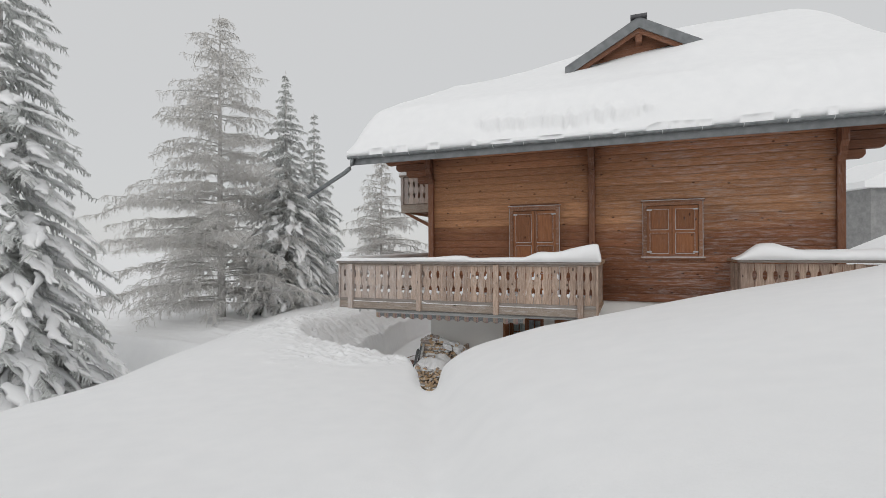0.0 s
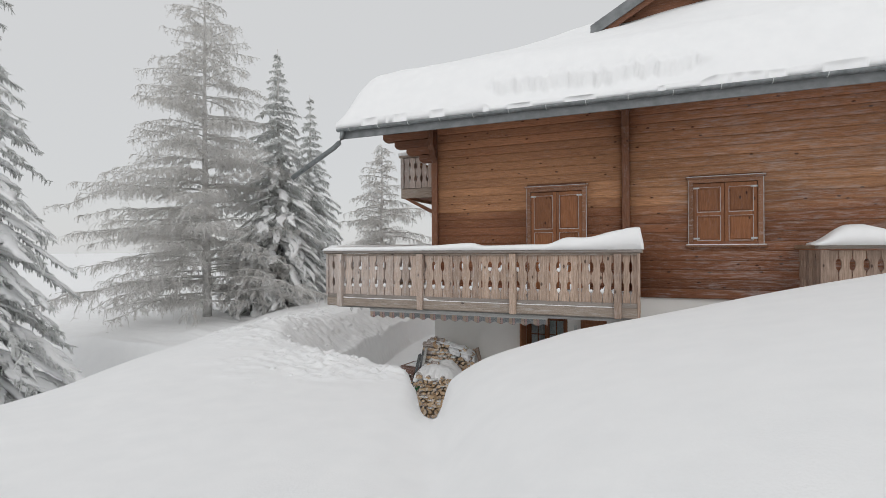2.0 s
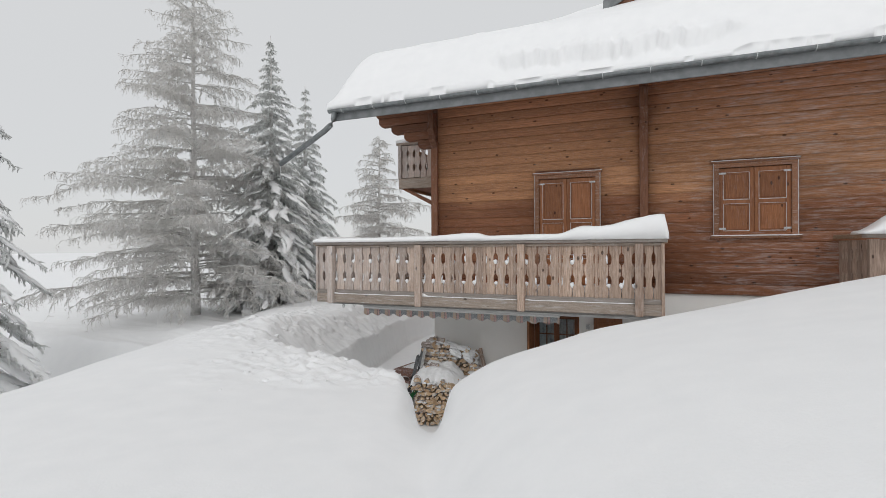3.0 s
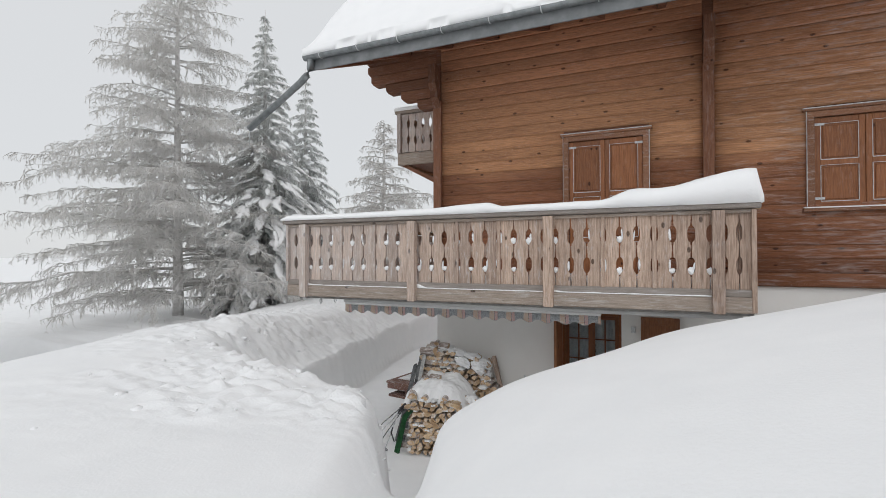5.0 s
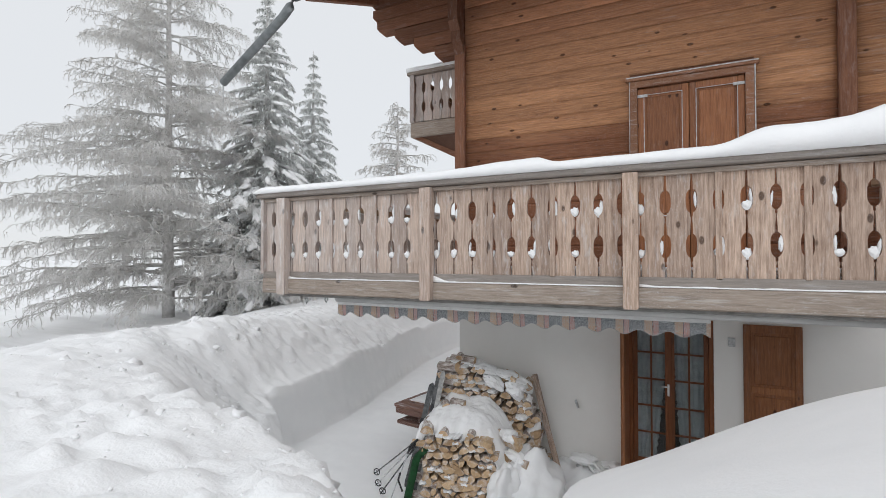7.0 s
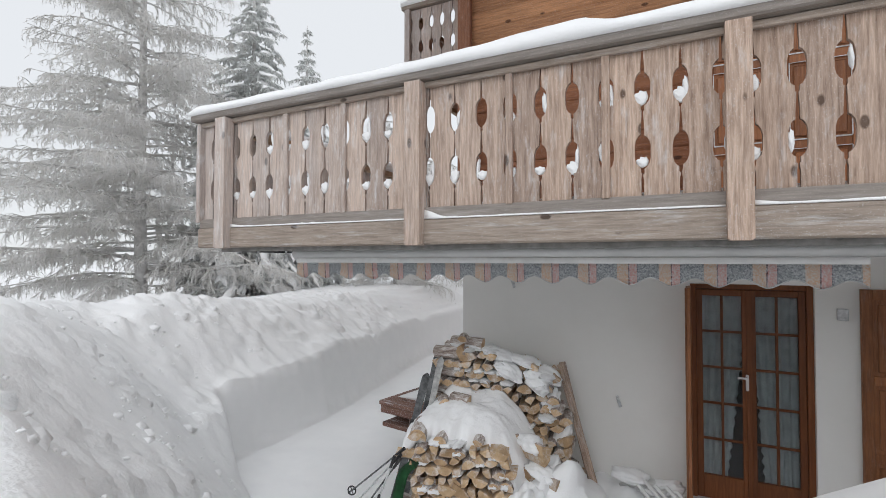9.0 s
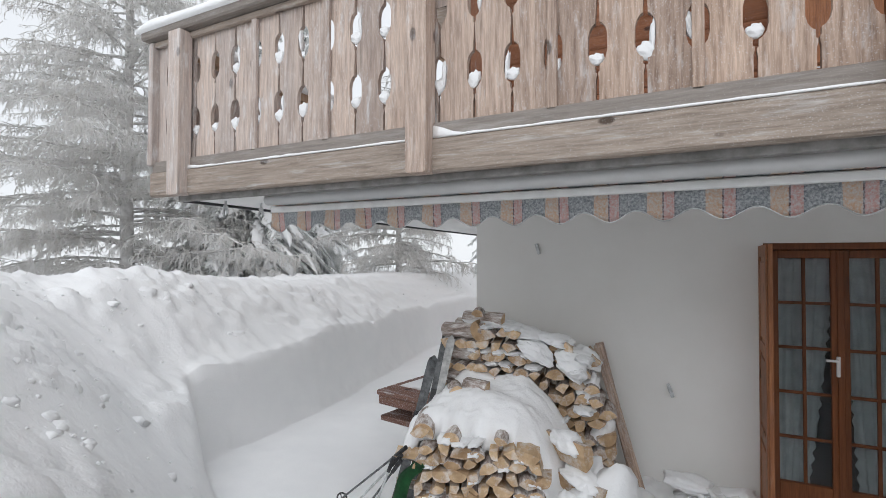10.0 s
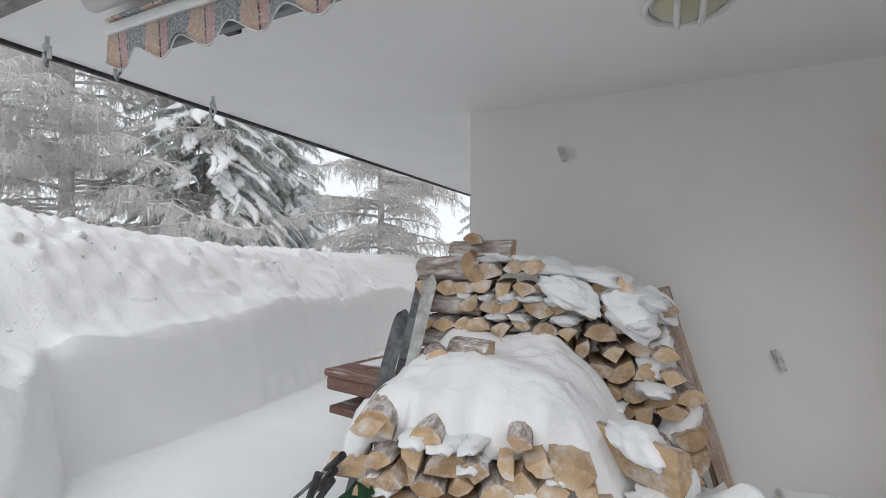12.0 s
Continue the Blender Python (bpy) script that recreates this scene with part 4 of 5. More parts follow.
for k, (a, b) in enumerate(((dx0 + 0.05, mid), (mid, dx1 - 0.05))):
    leaf = part("door_leaf", box((a + 0.002, DYF + 0.004, dz0), (a + 0.055, DYF + 0.05, dz1 - 0.055), 0.004), DOORWOOD, door)
    bm = bmesh.new()
    add_box(bm, (b - 0.055, DYF + 0.004, dz0), (b - 0.002, DYF + 0.05, dz1 - 0.055), 0.004)
    add_box(bm, (a + 0.055, DYF + 0.006, dz0), (b - 0.055, DYF + 0.048, dz0 + 0.22), 0.004)
    add_box(bm, (a + 0.055, DYF + 0.006, dz1 - 0.115), (b - 0.055, DYF + 0.048, dz1 - 0.055), 0.004)
    part("door_stile", bm, DOORWOOD, leaf)
    bm = bmesh.new()
    c = (a + b) / 2
    add_box(bm, (c - 0.011, DYF + 0.012, dz0 + 0.22), (c + 0.011, DYF + 0.04, dz1 - 0.115), 0.003)
    zz0, zz1 = dz0 + 0.22, dz1 - 0.115
    for j in range(1, 5):
        zc = zz0 + (zz1 - zz0) * j / 5
        add_box(bm, (a + 0.055, DYF + 0.014, zc - 0.011), (c - 0.011, DYF + 0.038, zc + 0.011), 0.003)
        add_box(bm, (c + 0.011, DYF + 0.014, zc - 0.011), (b - 0.055, DYF + 0.038, zc + 0.011), 0.003)
    part("glazing_bar", bm, DOORWOOD, leaf)
    for j in range(5):
        za, zb = zz0 + (zz1 - zz0) * j / 5 + 0.011, zz0 + (zz1 - zz0) * (j + 1) / 5 - 0.011
        for xa, xb in ((a + 0.055, c - 0.011), (c + 0.011, b - 0.055)):
            pane = part("pane", box((xa, DYF + 0.024, za), (xb, DYF + 0.028, zb), 0), mg, leaf)
            pane.visible_shadow = False
bm = bmesh.new()
add_box(bm, (mid - 0.030, DYF - 0.012, 0.80), (mid - 0.005, DYF + 0.002, 0.95), 0.004)
add_box(bm, (mid - 0.035, DYF - 0.045, 0.91), (mid - 0.020, DYF - 0.012, 0.93), 0.003)
add_box(bm, (mid - 0.10, DYF - 0.05, 0.912), (mid - 0.02, DYF - 0.038, 0.93), 0.003)
part("door_handle", bm, WHITEMETAL, door, "pale metal handle")
part("centre_cover", box((mid - 0.022, DYF - 0.008, dz0), (mid + 0.022, DYF + 0.004, dz1 - 0.055), 0.004), DOORWOOD, door)
part("threshold", box((dx0, WALL_Y - 0.04, dz0 - 0.08), (dx1, DYF + 0.08, dz0), 0.006), PLASTER, door)


def curtain(x0, x1, z_low, sweep):
    """A gathered net panel tied to one side, with a ruffled inner edge."""
    bm = bmesh.new()
    nx, nz = 36, 40
    rows = []
    for j in range(nz + 1):
        v = j / nz
        z = z_low + (dz1 - 0.06 - z_low) * v
        pull = sweep * (1 - v) ** 1.3
        r = []
        for i in range(nx + 1):
            u = i / nx
            x = x0 + (x1 - x0) * u * (1 - pull) + 0.012 * math.sin(z * 60) * u ** 6 * (1 if x1 > x0 else -1)
            r.append(bm.verts.new((x, DYF + 0.11 + 0.014 * math.sin(u * 34) + 0.006 * math.sin(u * 71 + z * 3), z)))
        rows.append(r)
    for r0, r1 in zip(rows, rows[1:]):
        for i in range(nx):
            bm.faces.new((r0[i], r0[i + 1], r1[i + 1], r1[i]))
    bmesh.ops.solidify(bm, geom=bm.faces[:], thickness=0.003)
    tagged(part("curtain", bm, CURTAIN, None, smooth=True), "white net curtain with a ruffled edge behind the door", "curtain", "door curtains")


curtain(dx0 + 0.06, mid - 0.01, dz0 + 0.1, 0.42)
curtain(dx1 - 0.06, mid + 0.03, dz0 + 0.1, 0.25)
# room behind the door, its dimness painted in as a dark lining
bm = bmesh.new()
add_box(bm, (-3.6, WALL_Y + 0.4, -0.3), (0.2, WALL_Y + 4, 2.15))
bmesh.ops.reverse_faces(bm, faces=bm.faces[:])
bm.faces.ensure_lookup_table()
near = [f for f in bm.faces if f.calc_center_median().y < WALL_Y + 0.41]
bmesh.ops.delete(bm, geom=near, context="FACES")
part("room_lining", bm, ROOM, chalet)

# open door shutters: one standing out at its hinge, one flat against the wall
sh = tagged(shutter_leaf(0.57, 1.98, None, (0.30, 0.62), False), "open brown wooden door shutter flat on the plaster wall", "shutter", "door shutters", "")
sh.matrix_basis = Matrix.Translation((-1.06, WALL_Y - 0.02, -0.21))
sh2 = tagged(shutter_leaf(0.50, 1.98, None, (0.30, 0.62), False), "open brown wooden door shutter standing out from the wall", "shutter", "door shutters", "")
sh2.matrix_basis = Matrix.Translation((dx0 - 0.02, WALL_Y + 0.02, -0.21)) @ Matrix.Rotation(radians(-91.5), 4, "Z")
bm = bmesh.new()
add_box(bm, (-1.21, WALL_Y - 0.03, 1.50), (-1.14, WALL_Y + 0.03, 1.60), 0.004)
part("wall_hinge", bm, FROSTED, chalet, "grey iron hinge")

# ---- awning under the balcony ----
aw = tagged(new("awning"), "rolled-in striped fabric awning frosted over under the balcony", "awning")
ma, nta, pa = mat("striped awning fabric", 0.9)
tc = nta.nodes.new("ShaderNodeTexCoord")
sep = nta.nodes.new("ShaderNodeSeparateXYZ")
nta.links.new(tc.outputs["Object"], sep.inputs[0])
ph = math_node(nta, "FRACT", math_node(nta, "DIVIDE", math_node(nta, "ADD", sep.outputs["X"], 100.0), 0.25))
st = ramp(nta, ph, [(0.0, (0.72, 0.50, 0.34)), (0.17, (0.10, 0.03, 0.03)), (0.20, (0.70, 0.40, 0.36)), (0.38, (0.09, 0.10, 0.12)), (0.40, (0.27, 0.29, 0.31)), (0.88, (0.27, 0.29, 0.31)), (0.90, (0.72, 0.50, 0.34))])
for node in nta.nodes:
    if node.type == "VALTORGB":
        node.color_ramp.interpolation = "CONSTANT"
fr = noise_tex(nta, 95, detail=5, rough=0.7)
nta.links.new(mixc(nta, math_node(nta, "MULTIPLY", ramp(nta, fr, [(0.40, (0, 0, 0)), (0.62, (1, 1, 1))]), 0.8), st, (0.75, 0.77, 0.78)), pa.inputs["Base Color"])
bump(nta, pa, fr, 0.6, 0.006)
AX0, AX1, AY = -5.52, -1.49, 10.52
TUBE_GREY = simple_material("grey lacquered tube", (0.50, 0.50, 0.495), (0.60, 0.60, 0.595), 4, 0.5, 0.1)
part("front_bar", box((AX0, AY - 0.012, 1.985), (AX1, AY + 0.05, 2.03), 0.006), WHITEMETAL, aw, "white front bar")
bm = bmesh.new()
n = 240
rows = []
for i in range(n + 1):
    x = AX0 + (AX1 - AX0) * i / n
    low = 1.875 - 0.026 * math.cos(2 * math.pi * (x + 100) / 0.25 - 1.3)
    r = []
    for j in range(5):
        v = j / 4
        r.append(bm.verts.new((x, AY + 0.004 + 0.014 * v * math.sin(2 * math.pi * (x + 100) / 0.25) + 0.006 * v * math.sin(x * 9), 1.988 + (low - 1.988) * v)))
    rows.append(r)
for r0, r1 in zip(rows, rows[1:]):
    for j in range(4):
        bm.faces.new((r0[j], r0[j + 1], r1[j + 1], r1[j]))
bmesh.ops.solidify(bm, geom=bm.faces[:], thickness=0.004)
part("valance", bm, ma, aw, "scalloped valance striped salmon, orange and grey", smooth=True)
part("fabric_roll", tube([(AX0 + 0.06, BY + 0.18, 2.066), (BX1 - 0.1, BY + 0.18, 2.066)], 0.039, 24), TUBE_GREY, aw, "smooth grey roll housing", smooth=True)
part("fabric_sheet", box((AX0 + 0.02, BY + 0.25, 2.036), (AX1 - 0.02, AY + 0.10, 2.046), 0.002), ma, aw)
bm = bmesh.new()
add_tube(bm, [(AX0 + (AX1 - AX0) * i / n, AY + 0.006 + 0.014 * math.sin(2 * math.pi * (AX0 + (AX1 - AX0) * i / n + 100) / 0.25), 1.872 - 0.026 * math.cos(2 * math.pi * (AX0 + (AX1 - AX0) * i / n + 100) / 0.25 - 1.3)) for i in range(n + 1)], 0.003, 5)
part("valance_edge", bm, FROSTED, aw, "frosted piping", smooth=True)
part("arm", box((AX0 + 0.25, AY + 0.02, 1.90), (AX0 + 2.1, AY + 0.07, 1.965), 0.01), ZINC, aw)
part("arm", box((AX1 - 2.0, AY + 0.02, 1.90), (AX1 - 0.2, AY + 0.07, 1.965), 0.01), ZINC, aw)
for x in (AX0 + 0.45, -3.55, AX1 - 0.3):
    part("bracket", box((x - 0.04, AY + 0.12, 2.0), (x + 0.04, AY + 0.24, 2.104), 0.006), DARK, aw)

# ---- lamp and hooks under the balcony ----
lamp = tagged(new("ceiling_lamp"), "round white ceiling lamp with a barred cover", "lamp")
lamp.matrix_basis = Matrix.Translation((-3.41, 11.37, 2.105))
bm = bmesh.new()
bmesh.ops.create_cone(bm, cap_ends=True, segments=40, radius1=0.15, radius2=0.17, depth=0.045, matrix=Matrix.Translation((0, 0, -0.0225)))
part("housing", bm, WHITEMETAL, lamp, smooth=False)
bm = bmesh.new()
bmesh.ops.create_uvsphere(bm, u_segments=32, v_segments=12, radius=0.13, matrix=Matrix.Translation((0, 0, -0.04)) @ Matrix.Diagonal((1, 1, 0.45, 1)))
part("glass_cover", bm, simple_material("yellowed lamp glass", (0.45, 0.44, 0.30), (0.55, 0.54, 0.40), 8, 0.3), lamp, "yellowish glass", smooth=True)
for x in (-0.03, 0.03):
    bm = bmesh.new()
    add_tube(bm, [(x + (0.012 if x > 0 else -0.012), 0.145 * math.cos(a), -0.045 - 0.062 * math.sin(a)) for a in [math.pi * k / 14 for k in range(15)]], 0.012, 6)
    part("bar", bm, WHITEMETAL, lamp, smooth=True)
bm = bmesh.new()
add_tube(bm, [(0.155 * math.cos(2 * math.pi * k / 32), 0.155 * math.sin(2 * math.pi * k / 32), -0.05) for k in range(33)], 0.016, 6)
part("ring", bm, WHITEMETAL, lamp, smooth=True)
for x, y in ((-6.05, 10.56), (-6.05, 11.44), (-5.93, 10.80)):
    bm = bmesh.new()
    add_tube(bm, [(0, 0, 0), (0, 0, -0.05), (0.018, 0, -0.07), (0.024, 0, -0.10), (0, 0, -0.135), (-0.024, 0, -0.10), (-0.018, 0, -0.075), (0, 0, -0.05)], 0.010, 6)
    bmesh.ops.create_icosphere(bm, subdivisions=1, radius=0.022, matrix=Matrix.Translation((0, 0, -0.05)))
    h = tagged(part("hook", bm, FROSTED, None, smooth=True), "rime-covered metal hook hanging from the soffit", "hook", "soffit hooks")
    h.matrix_basis = Matrix.Translation((x, y, 2.106))
for x, z in ((-4.10, 1.77), (-2.99, 0.60)):
    bm = bmesh.new()
    add_box(bm, (-0.012, -0.03, -0.035), (0.012, 0.03, 0.035), 0.003)
    add_box(bm, (-0.008, -0.045, -0.07), (0.02, -0.03, 0.02), 0.003)
    h = tagged(part("shutter_catch", bm, FROSTED), "small iron shutter catch on the plaster wall", "catch", "wall catches")
    h.matrix_basis = Matrix.Translation((x, WALL_Y + 0.02, z)) @ Matrix.Rotation(radians(-18), 4, "Y")


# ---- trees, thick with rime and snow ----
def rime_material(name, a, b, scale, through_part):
    """Ice-coated twigs and needles, paled for fog too, which let part of the daylight through."""
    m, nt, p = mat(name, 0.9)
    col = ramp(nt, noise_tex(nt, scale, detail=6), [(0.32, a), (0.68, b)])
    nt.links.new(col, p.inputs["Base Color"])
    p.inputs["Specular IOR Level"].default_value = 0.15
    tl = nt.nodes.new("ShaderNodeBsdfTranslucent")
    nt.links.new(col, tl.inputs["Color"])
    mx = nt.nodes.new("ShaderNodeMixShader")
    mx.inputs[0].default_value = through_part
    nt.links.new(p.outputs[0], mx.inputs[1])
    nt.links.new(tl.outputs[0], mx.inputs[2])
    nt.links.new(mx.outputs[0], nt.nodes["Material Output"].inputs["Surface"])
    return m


# pale from rime, and paler still because fog haze is painted into the colours
RIME_TWIG = rime_material("rime-coated larch twigs paled for fog", (0.72, 0.705, 0.68), (0.92, 0.915, 0.91), 2.2, 0.5)
RIME_BARK = simple_material("frosted bark paled for fog", (0.48, 0.465, 0.45), (0.86, 0.85, 0.84), 5, 0.95, 0, 0.6, 0.03)
SPRUCE = rime_material("frosted spruce needles paled for fog", (0.68, 0.69, 0.675), (0.94, 0.945, 0.94), 5.0, 0.45)


class Twigs:
    """Collects tapered three-sided twigs into one mesh."""

    def __init__(self):
        self.v, self.f = [], []

    def add(self, p, q, r0, bend):
        d = q - p
        if d.length < 1e-4:
            return
        n = d.normalized()
        a = n.cross(Vector((0.31, 0.2, 0.93))).normalized()
        b = n.cross(a)
        k = len(self.v)
        mid_p = p + d * 0.55 + bend
        for c, r in ((p, r0), (mid_p, r0 * 0.8)):
            for j in (0, 2.094, 4.189):
                self.v.append(c + r * (math.cos(j) * a + math.sin(j) * b))
        self.v.append(q)
        for j in range(3):
            j2 = (j + 1) % 3
            self.f.append((k + j, k + j2, k + 3 + j2, k + 3 + j))
            self.f.append((k + 3 + j, k + 3 + j2, k + 6))

    def thin(self, p, q, r0):
        n = (q - p).normalized()
        a = n.cross(Vector((0.31, 0.2, 0.93))).normalized()
        b = n.cross(a)
        k = len(self.v)
        for j in (0, 2.094, 4.189):
            self.v.append(p + r0 * (math.cos(j) * a + math.sin(j) * b))
        self.v.append(q)
        self.f.extend(((k, k + 1, k + 3), (k + 1, k + 2, k + 3), (k + 2, k, k + 3)))

    def mesh(self, name, material, parent):
        me = bpy.data.meshes.new(name)
        me.from_pydata([tuple(v) for v in self.v], [], self.f)
        me.materials.append(material)
        ob = new(name, me)
        ob.parent = parent
        return ob


def limb_points(rng, start, ang, length, rise, droop, n=6):
    pts = []
    wob = rng.uniform(-0.15, 0.15)
    for k in range(n + 1):
        u = k / n
        a = ang + wob * u * u
        pts.append(start + Vector((math.cos(a) * length * u, math.sin(a) * length * u, rise * length * u - droop * length * u * u + rng.uniform(-0.02, 0.02) * length * u)))
    return pts


def along(pts, u):
    k = min(len(pts) - 2, int(u * (len(pts) - 1)))
    t = u * (len(pts) - 1) - k
    return pts[k].lerp(pts[k + 1], t)


def larch(label, x, y, z0, z1, radius, seed, density=1.0):
    rng = random.Random(seed)
    tree = tagged(new("larch_tree"), label, "tree", "trees by the house")
    tree.matrix_basis = Matrix.Translation((x, y, z0))
    H = z1 - z0
    bm = bmesh.new()
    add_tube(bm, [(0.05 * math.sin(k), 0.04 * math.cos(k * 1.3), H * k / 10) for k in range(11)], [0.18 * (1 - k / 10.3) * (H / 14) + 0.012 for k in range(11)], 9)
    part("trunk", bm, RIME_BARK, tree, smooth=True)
    tw, limbs = Twigs(), bmesh.new()
    count = int(H * 12.5 * density)

    def hang(p, ln, away):
        """One pendulous twig with its short feathery spurs."""
        side = rng.uniform(0, 6.283)
        q = p + Vector((math.cos(side) * 0.22 + away.x * 0.3, math.sin(side) * 0.22 + away.y * 0.3, rng.uniform(-1.0, -0.35))) * ln
        bend = Vector((math.cos(side) * 0.06 + away.x * 0.16, math.sin(side) * 0.06 + away.y * 0.16, 0.10)) * ln
        tw.add(p, q, rng.uniform(0.008, 0.014), bend)
        for _ in range(3):
            p2 = p.lerp(q, rng.uniform(0.15, 0.95)) + bend * 0.5
            s2 = rng.uniform(0, 6.283)
            tw.thin(p2, p2 + Vector((math.cos(s2) * 0.6, math.sin(s2) * 0.6, rng.uniform(-1.0, 0.1))) * ln * rng.uniform(0.25, 0.5), rng.uniform(0.007, 0.012))

    for i in range(count):
        u = 0.05 + 0.94 * (i + rng.random()) / count
        h = H * u
        prof = (1 - u) ** 0.68 * (0.85 + 0.15 * min(1, u / 0.12))
        L = max(0.25, radius * prof * rng.uniform(0.55, 1.02) * (1.25 if rng.random() < 0.12 else 1.0))
        ang = rng.uniform(0, 6.283)
        pts = limb_points(rng, Vector((0, 0, h)), ang, L, rng.uniform(0.0, 0.20) + 0.15 * u, rng.uniform(0.12, 0.34), 8)
        add_tube(limbs, pts, [0.034 * (1 - k / 8.5) * (0.5 + L / radius) * 0.8 + 0.007 for k in range(9)], 5, False)
        outw = Vector((math.cos(ang), math.sin(ang), 0))
        across = Vector((-outw.y, outw.x, 0))
        m = max(4, int(L / 0.17))
        for j in range(m):
            v = 0.10 + 0.90 * (j + rng.random()) / m
            p = along(pts, min(0.999, v))
            sgn = 1 if j % 2 else -1
            ls = (0.16 + 0.34 * L * (1.08 - v)) * rng.uniform(0.45, 1.1)
            end = p + (across * sgn * rng.uniform(0.45, 1.0) + outw * rng.uniform(0.35, 0.85) + Vector((0, 0, rng.uniform(-0.45, 0.12)))) * ls
            sag = Vector((0, 0, 0.06 * ls))
            tw.add(p, end, 0.007 + 0.008 * min(1, ls), sag)
            away = (end - p).normalized()
            for k in range(max(3, int(ls / 0.11 * density))):
                w = (k + rng.random()) / max(3, int(ls / 0.11 * density))
                hang(p.lerp(end, w) + sag * (1 - abs(2 * w - 1)), rng.uniform(0.16, 0.55) * (0.55 + 0.45 * min(1, L / 2.5)), away)
        for j in range(max(4, int(L / 0.14))):
            hang(along(pts, min(0.999, 0.12 + 0.88 * rng.random())), rng.uniform(0.2, 0.7) * (0.5 + 0.5 * min(1, L / 2.5)), outw)
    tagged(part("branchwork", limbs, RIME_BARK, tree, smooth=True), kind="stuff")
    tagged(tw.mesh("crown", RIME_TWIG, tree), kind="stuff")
    return tree


def spruce(label, x, y, z0, z1, radius, seed, snow=1.0):
    rng = random.Random(seed)
    tree = tagged(new("spruce_tree"), label, "tree", "trees by the house")
    tree.matrix_basis = Matrix.Translation((x, y, z0))
    H = z1 - z0
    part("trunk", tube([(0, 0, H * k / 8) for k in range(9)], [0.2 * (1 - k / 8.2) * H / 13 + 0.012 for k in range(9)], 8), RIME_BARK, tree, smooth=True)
    tw = Twigs()
    pads_v, pads_f = [], []
    ico = bmesh.new()
    bmesh.ops.create_icosphere(ico, subdivisions=2, radius=1)
    ico.verts.ensure_lookup_table()
    iv = [v.co.copy() for v in ico.verts]
    jf = [[v.index for v in f.verts] for f in ico.faces]
    ico.free()

    def pad(c, lx, ly, lz, ang, tilt):
        k = len(pads_v)
        m = Matrix.Translation(c) @ Matrix.Rotation(ang, 4, "Z") @ Matrix.Rotation(tilt, 4, "Y")
        o = Vector((rng.uniform(0, 90), rng.uniform(0, 90), 0))
        for v in iv:
            w = v * (1 + 0.38 * noise.noise(v * 1.7 + o) + 0.16 * noise.noise(v * 4 + o))
            pads_v.append(m @ Vector((w.x * lx, w.y * ly, w.z * lz)))
        pads_f.extend([[k + i for i in f] for f in jf])

    levels = int(H * 2.6)
    for i in range(levels):
        u = (i + 0.5) / levels
        h = H * (0.03 + 0.96 * u)
        R = max(0.10, radius * (1 - u) ** 0.92)
        n = 5 + int(5 * (1 - u))
        off = rng.uniform(0, 6.283)
        for b in range(n):
            L = R * rng.uniform(0.72, 1.12)
            ang = off + 6.283 * b / n + rng.uniform(-0.25, 0.25)
            steep = 0.25 + 0.45 * (1 - u)
            pts = limb_points(rng, Vector((0, 0, h + rng.uniform(-0.1, 0.1))), ang, L, 0.12 - 0.42 * (1 - u), steep * 0.75 + rng.uniform(-0.08, 0.08), 5)
            for k in range(5):
                tw.add(pts[k], pts[k + 1], 0.03 * (1 - k / 6), Vector((0, 0, 0)))
            m = max(8, int(L / 0.030))
            across = Vector((-math.sin(ang), math.cos(ang), 0))
            outw = Vector((math.cos(ang), math.sin(ang), 0))
            for j in range(m):
                v = 0.1 + 0.9 * (j + rng.random()) / m
                p = along(pts, v)
                sgn = rng.choice((-1, 1))
                ln = rng.uniform(0.14, 0.48) * (1.15 - 0.6 * v) * (0.6 + 0.5 * min(1, L / 1.5))
                q = p + (across * sgn * rng.uniform(0.2, 1.0) + outw * rng.uniform(0.2, 0.8) + Vector((0, 0, rng.uniform(-1.0, -0.15)))) * ln
                tw.add(p, q, rng.uniform(0.016, 0.034), Vector((0, 0, 0.04 * ln)))
                p2 = p.lerp(q, 0.5)
                tw.add(p2, p2 + (across * rng.uniform(-0.7, 0.7) + Vector((0, 0, -0.8))) * ln * 0.6, rng.uniform(0.012, 0.024), Vector((0, 0, 0)))
            for _ in range(1 + int(L / 0.9) if rng.random() < 0.62 * snow and L > 0.25 else 0):
                k0 = len(pads_v)
                u0 = rng.uniform(0.25, 0.7)
                u1 = min(0.99, u0 + rng.uniform(0.25, 0.5))
                lat = rng.uniform(-0.12, 0.12) * L
                wb = min(0.17, 0.045 + 0.05 * snow * L) * rng.uniform(0.5, 1.4)
                for k in range(13):
                    t = k / 12
                    c = along(pts, u0 + (u1 - u0) * t) + Vector((0, 0, 0.015)) + across * (lat + 0.05 * L * math.sin(t * 5 + lat * 90))
                    wk = wb * max(0.08, math.sin(math.pi * min(1, 0.08 + t * 0.94)) ** 0.6) * rng.uniform(0.45, 1.3)
                    hk = 0.03 + 0.35 * wk
                    for dx, dz in ((-1, -0.5), (-0.75, 0.5), (0, 1.0), (0.75, 0.5), (1, -0.5)):
                        pads_v.append(c + across * dx * wk * rng.uniform(0.8, 1.2) + Vector((0, 0, dz * hk)))
                for k in range(12):
                    for j in range(5):
                        pads_f.append([k0 + k * 5 + j, k0 + k * 5 + (j + 1) % 5, k0 + k * 5 + 5 + (j + 1) % 5, k0 + k * 5 + 5 + j])
            tilt = math.atan2(pts[3].z - pts[5].z, (pts[5] - pts[3]).to_2d().length)
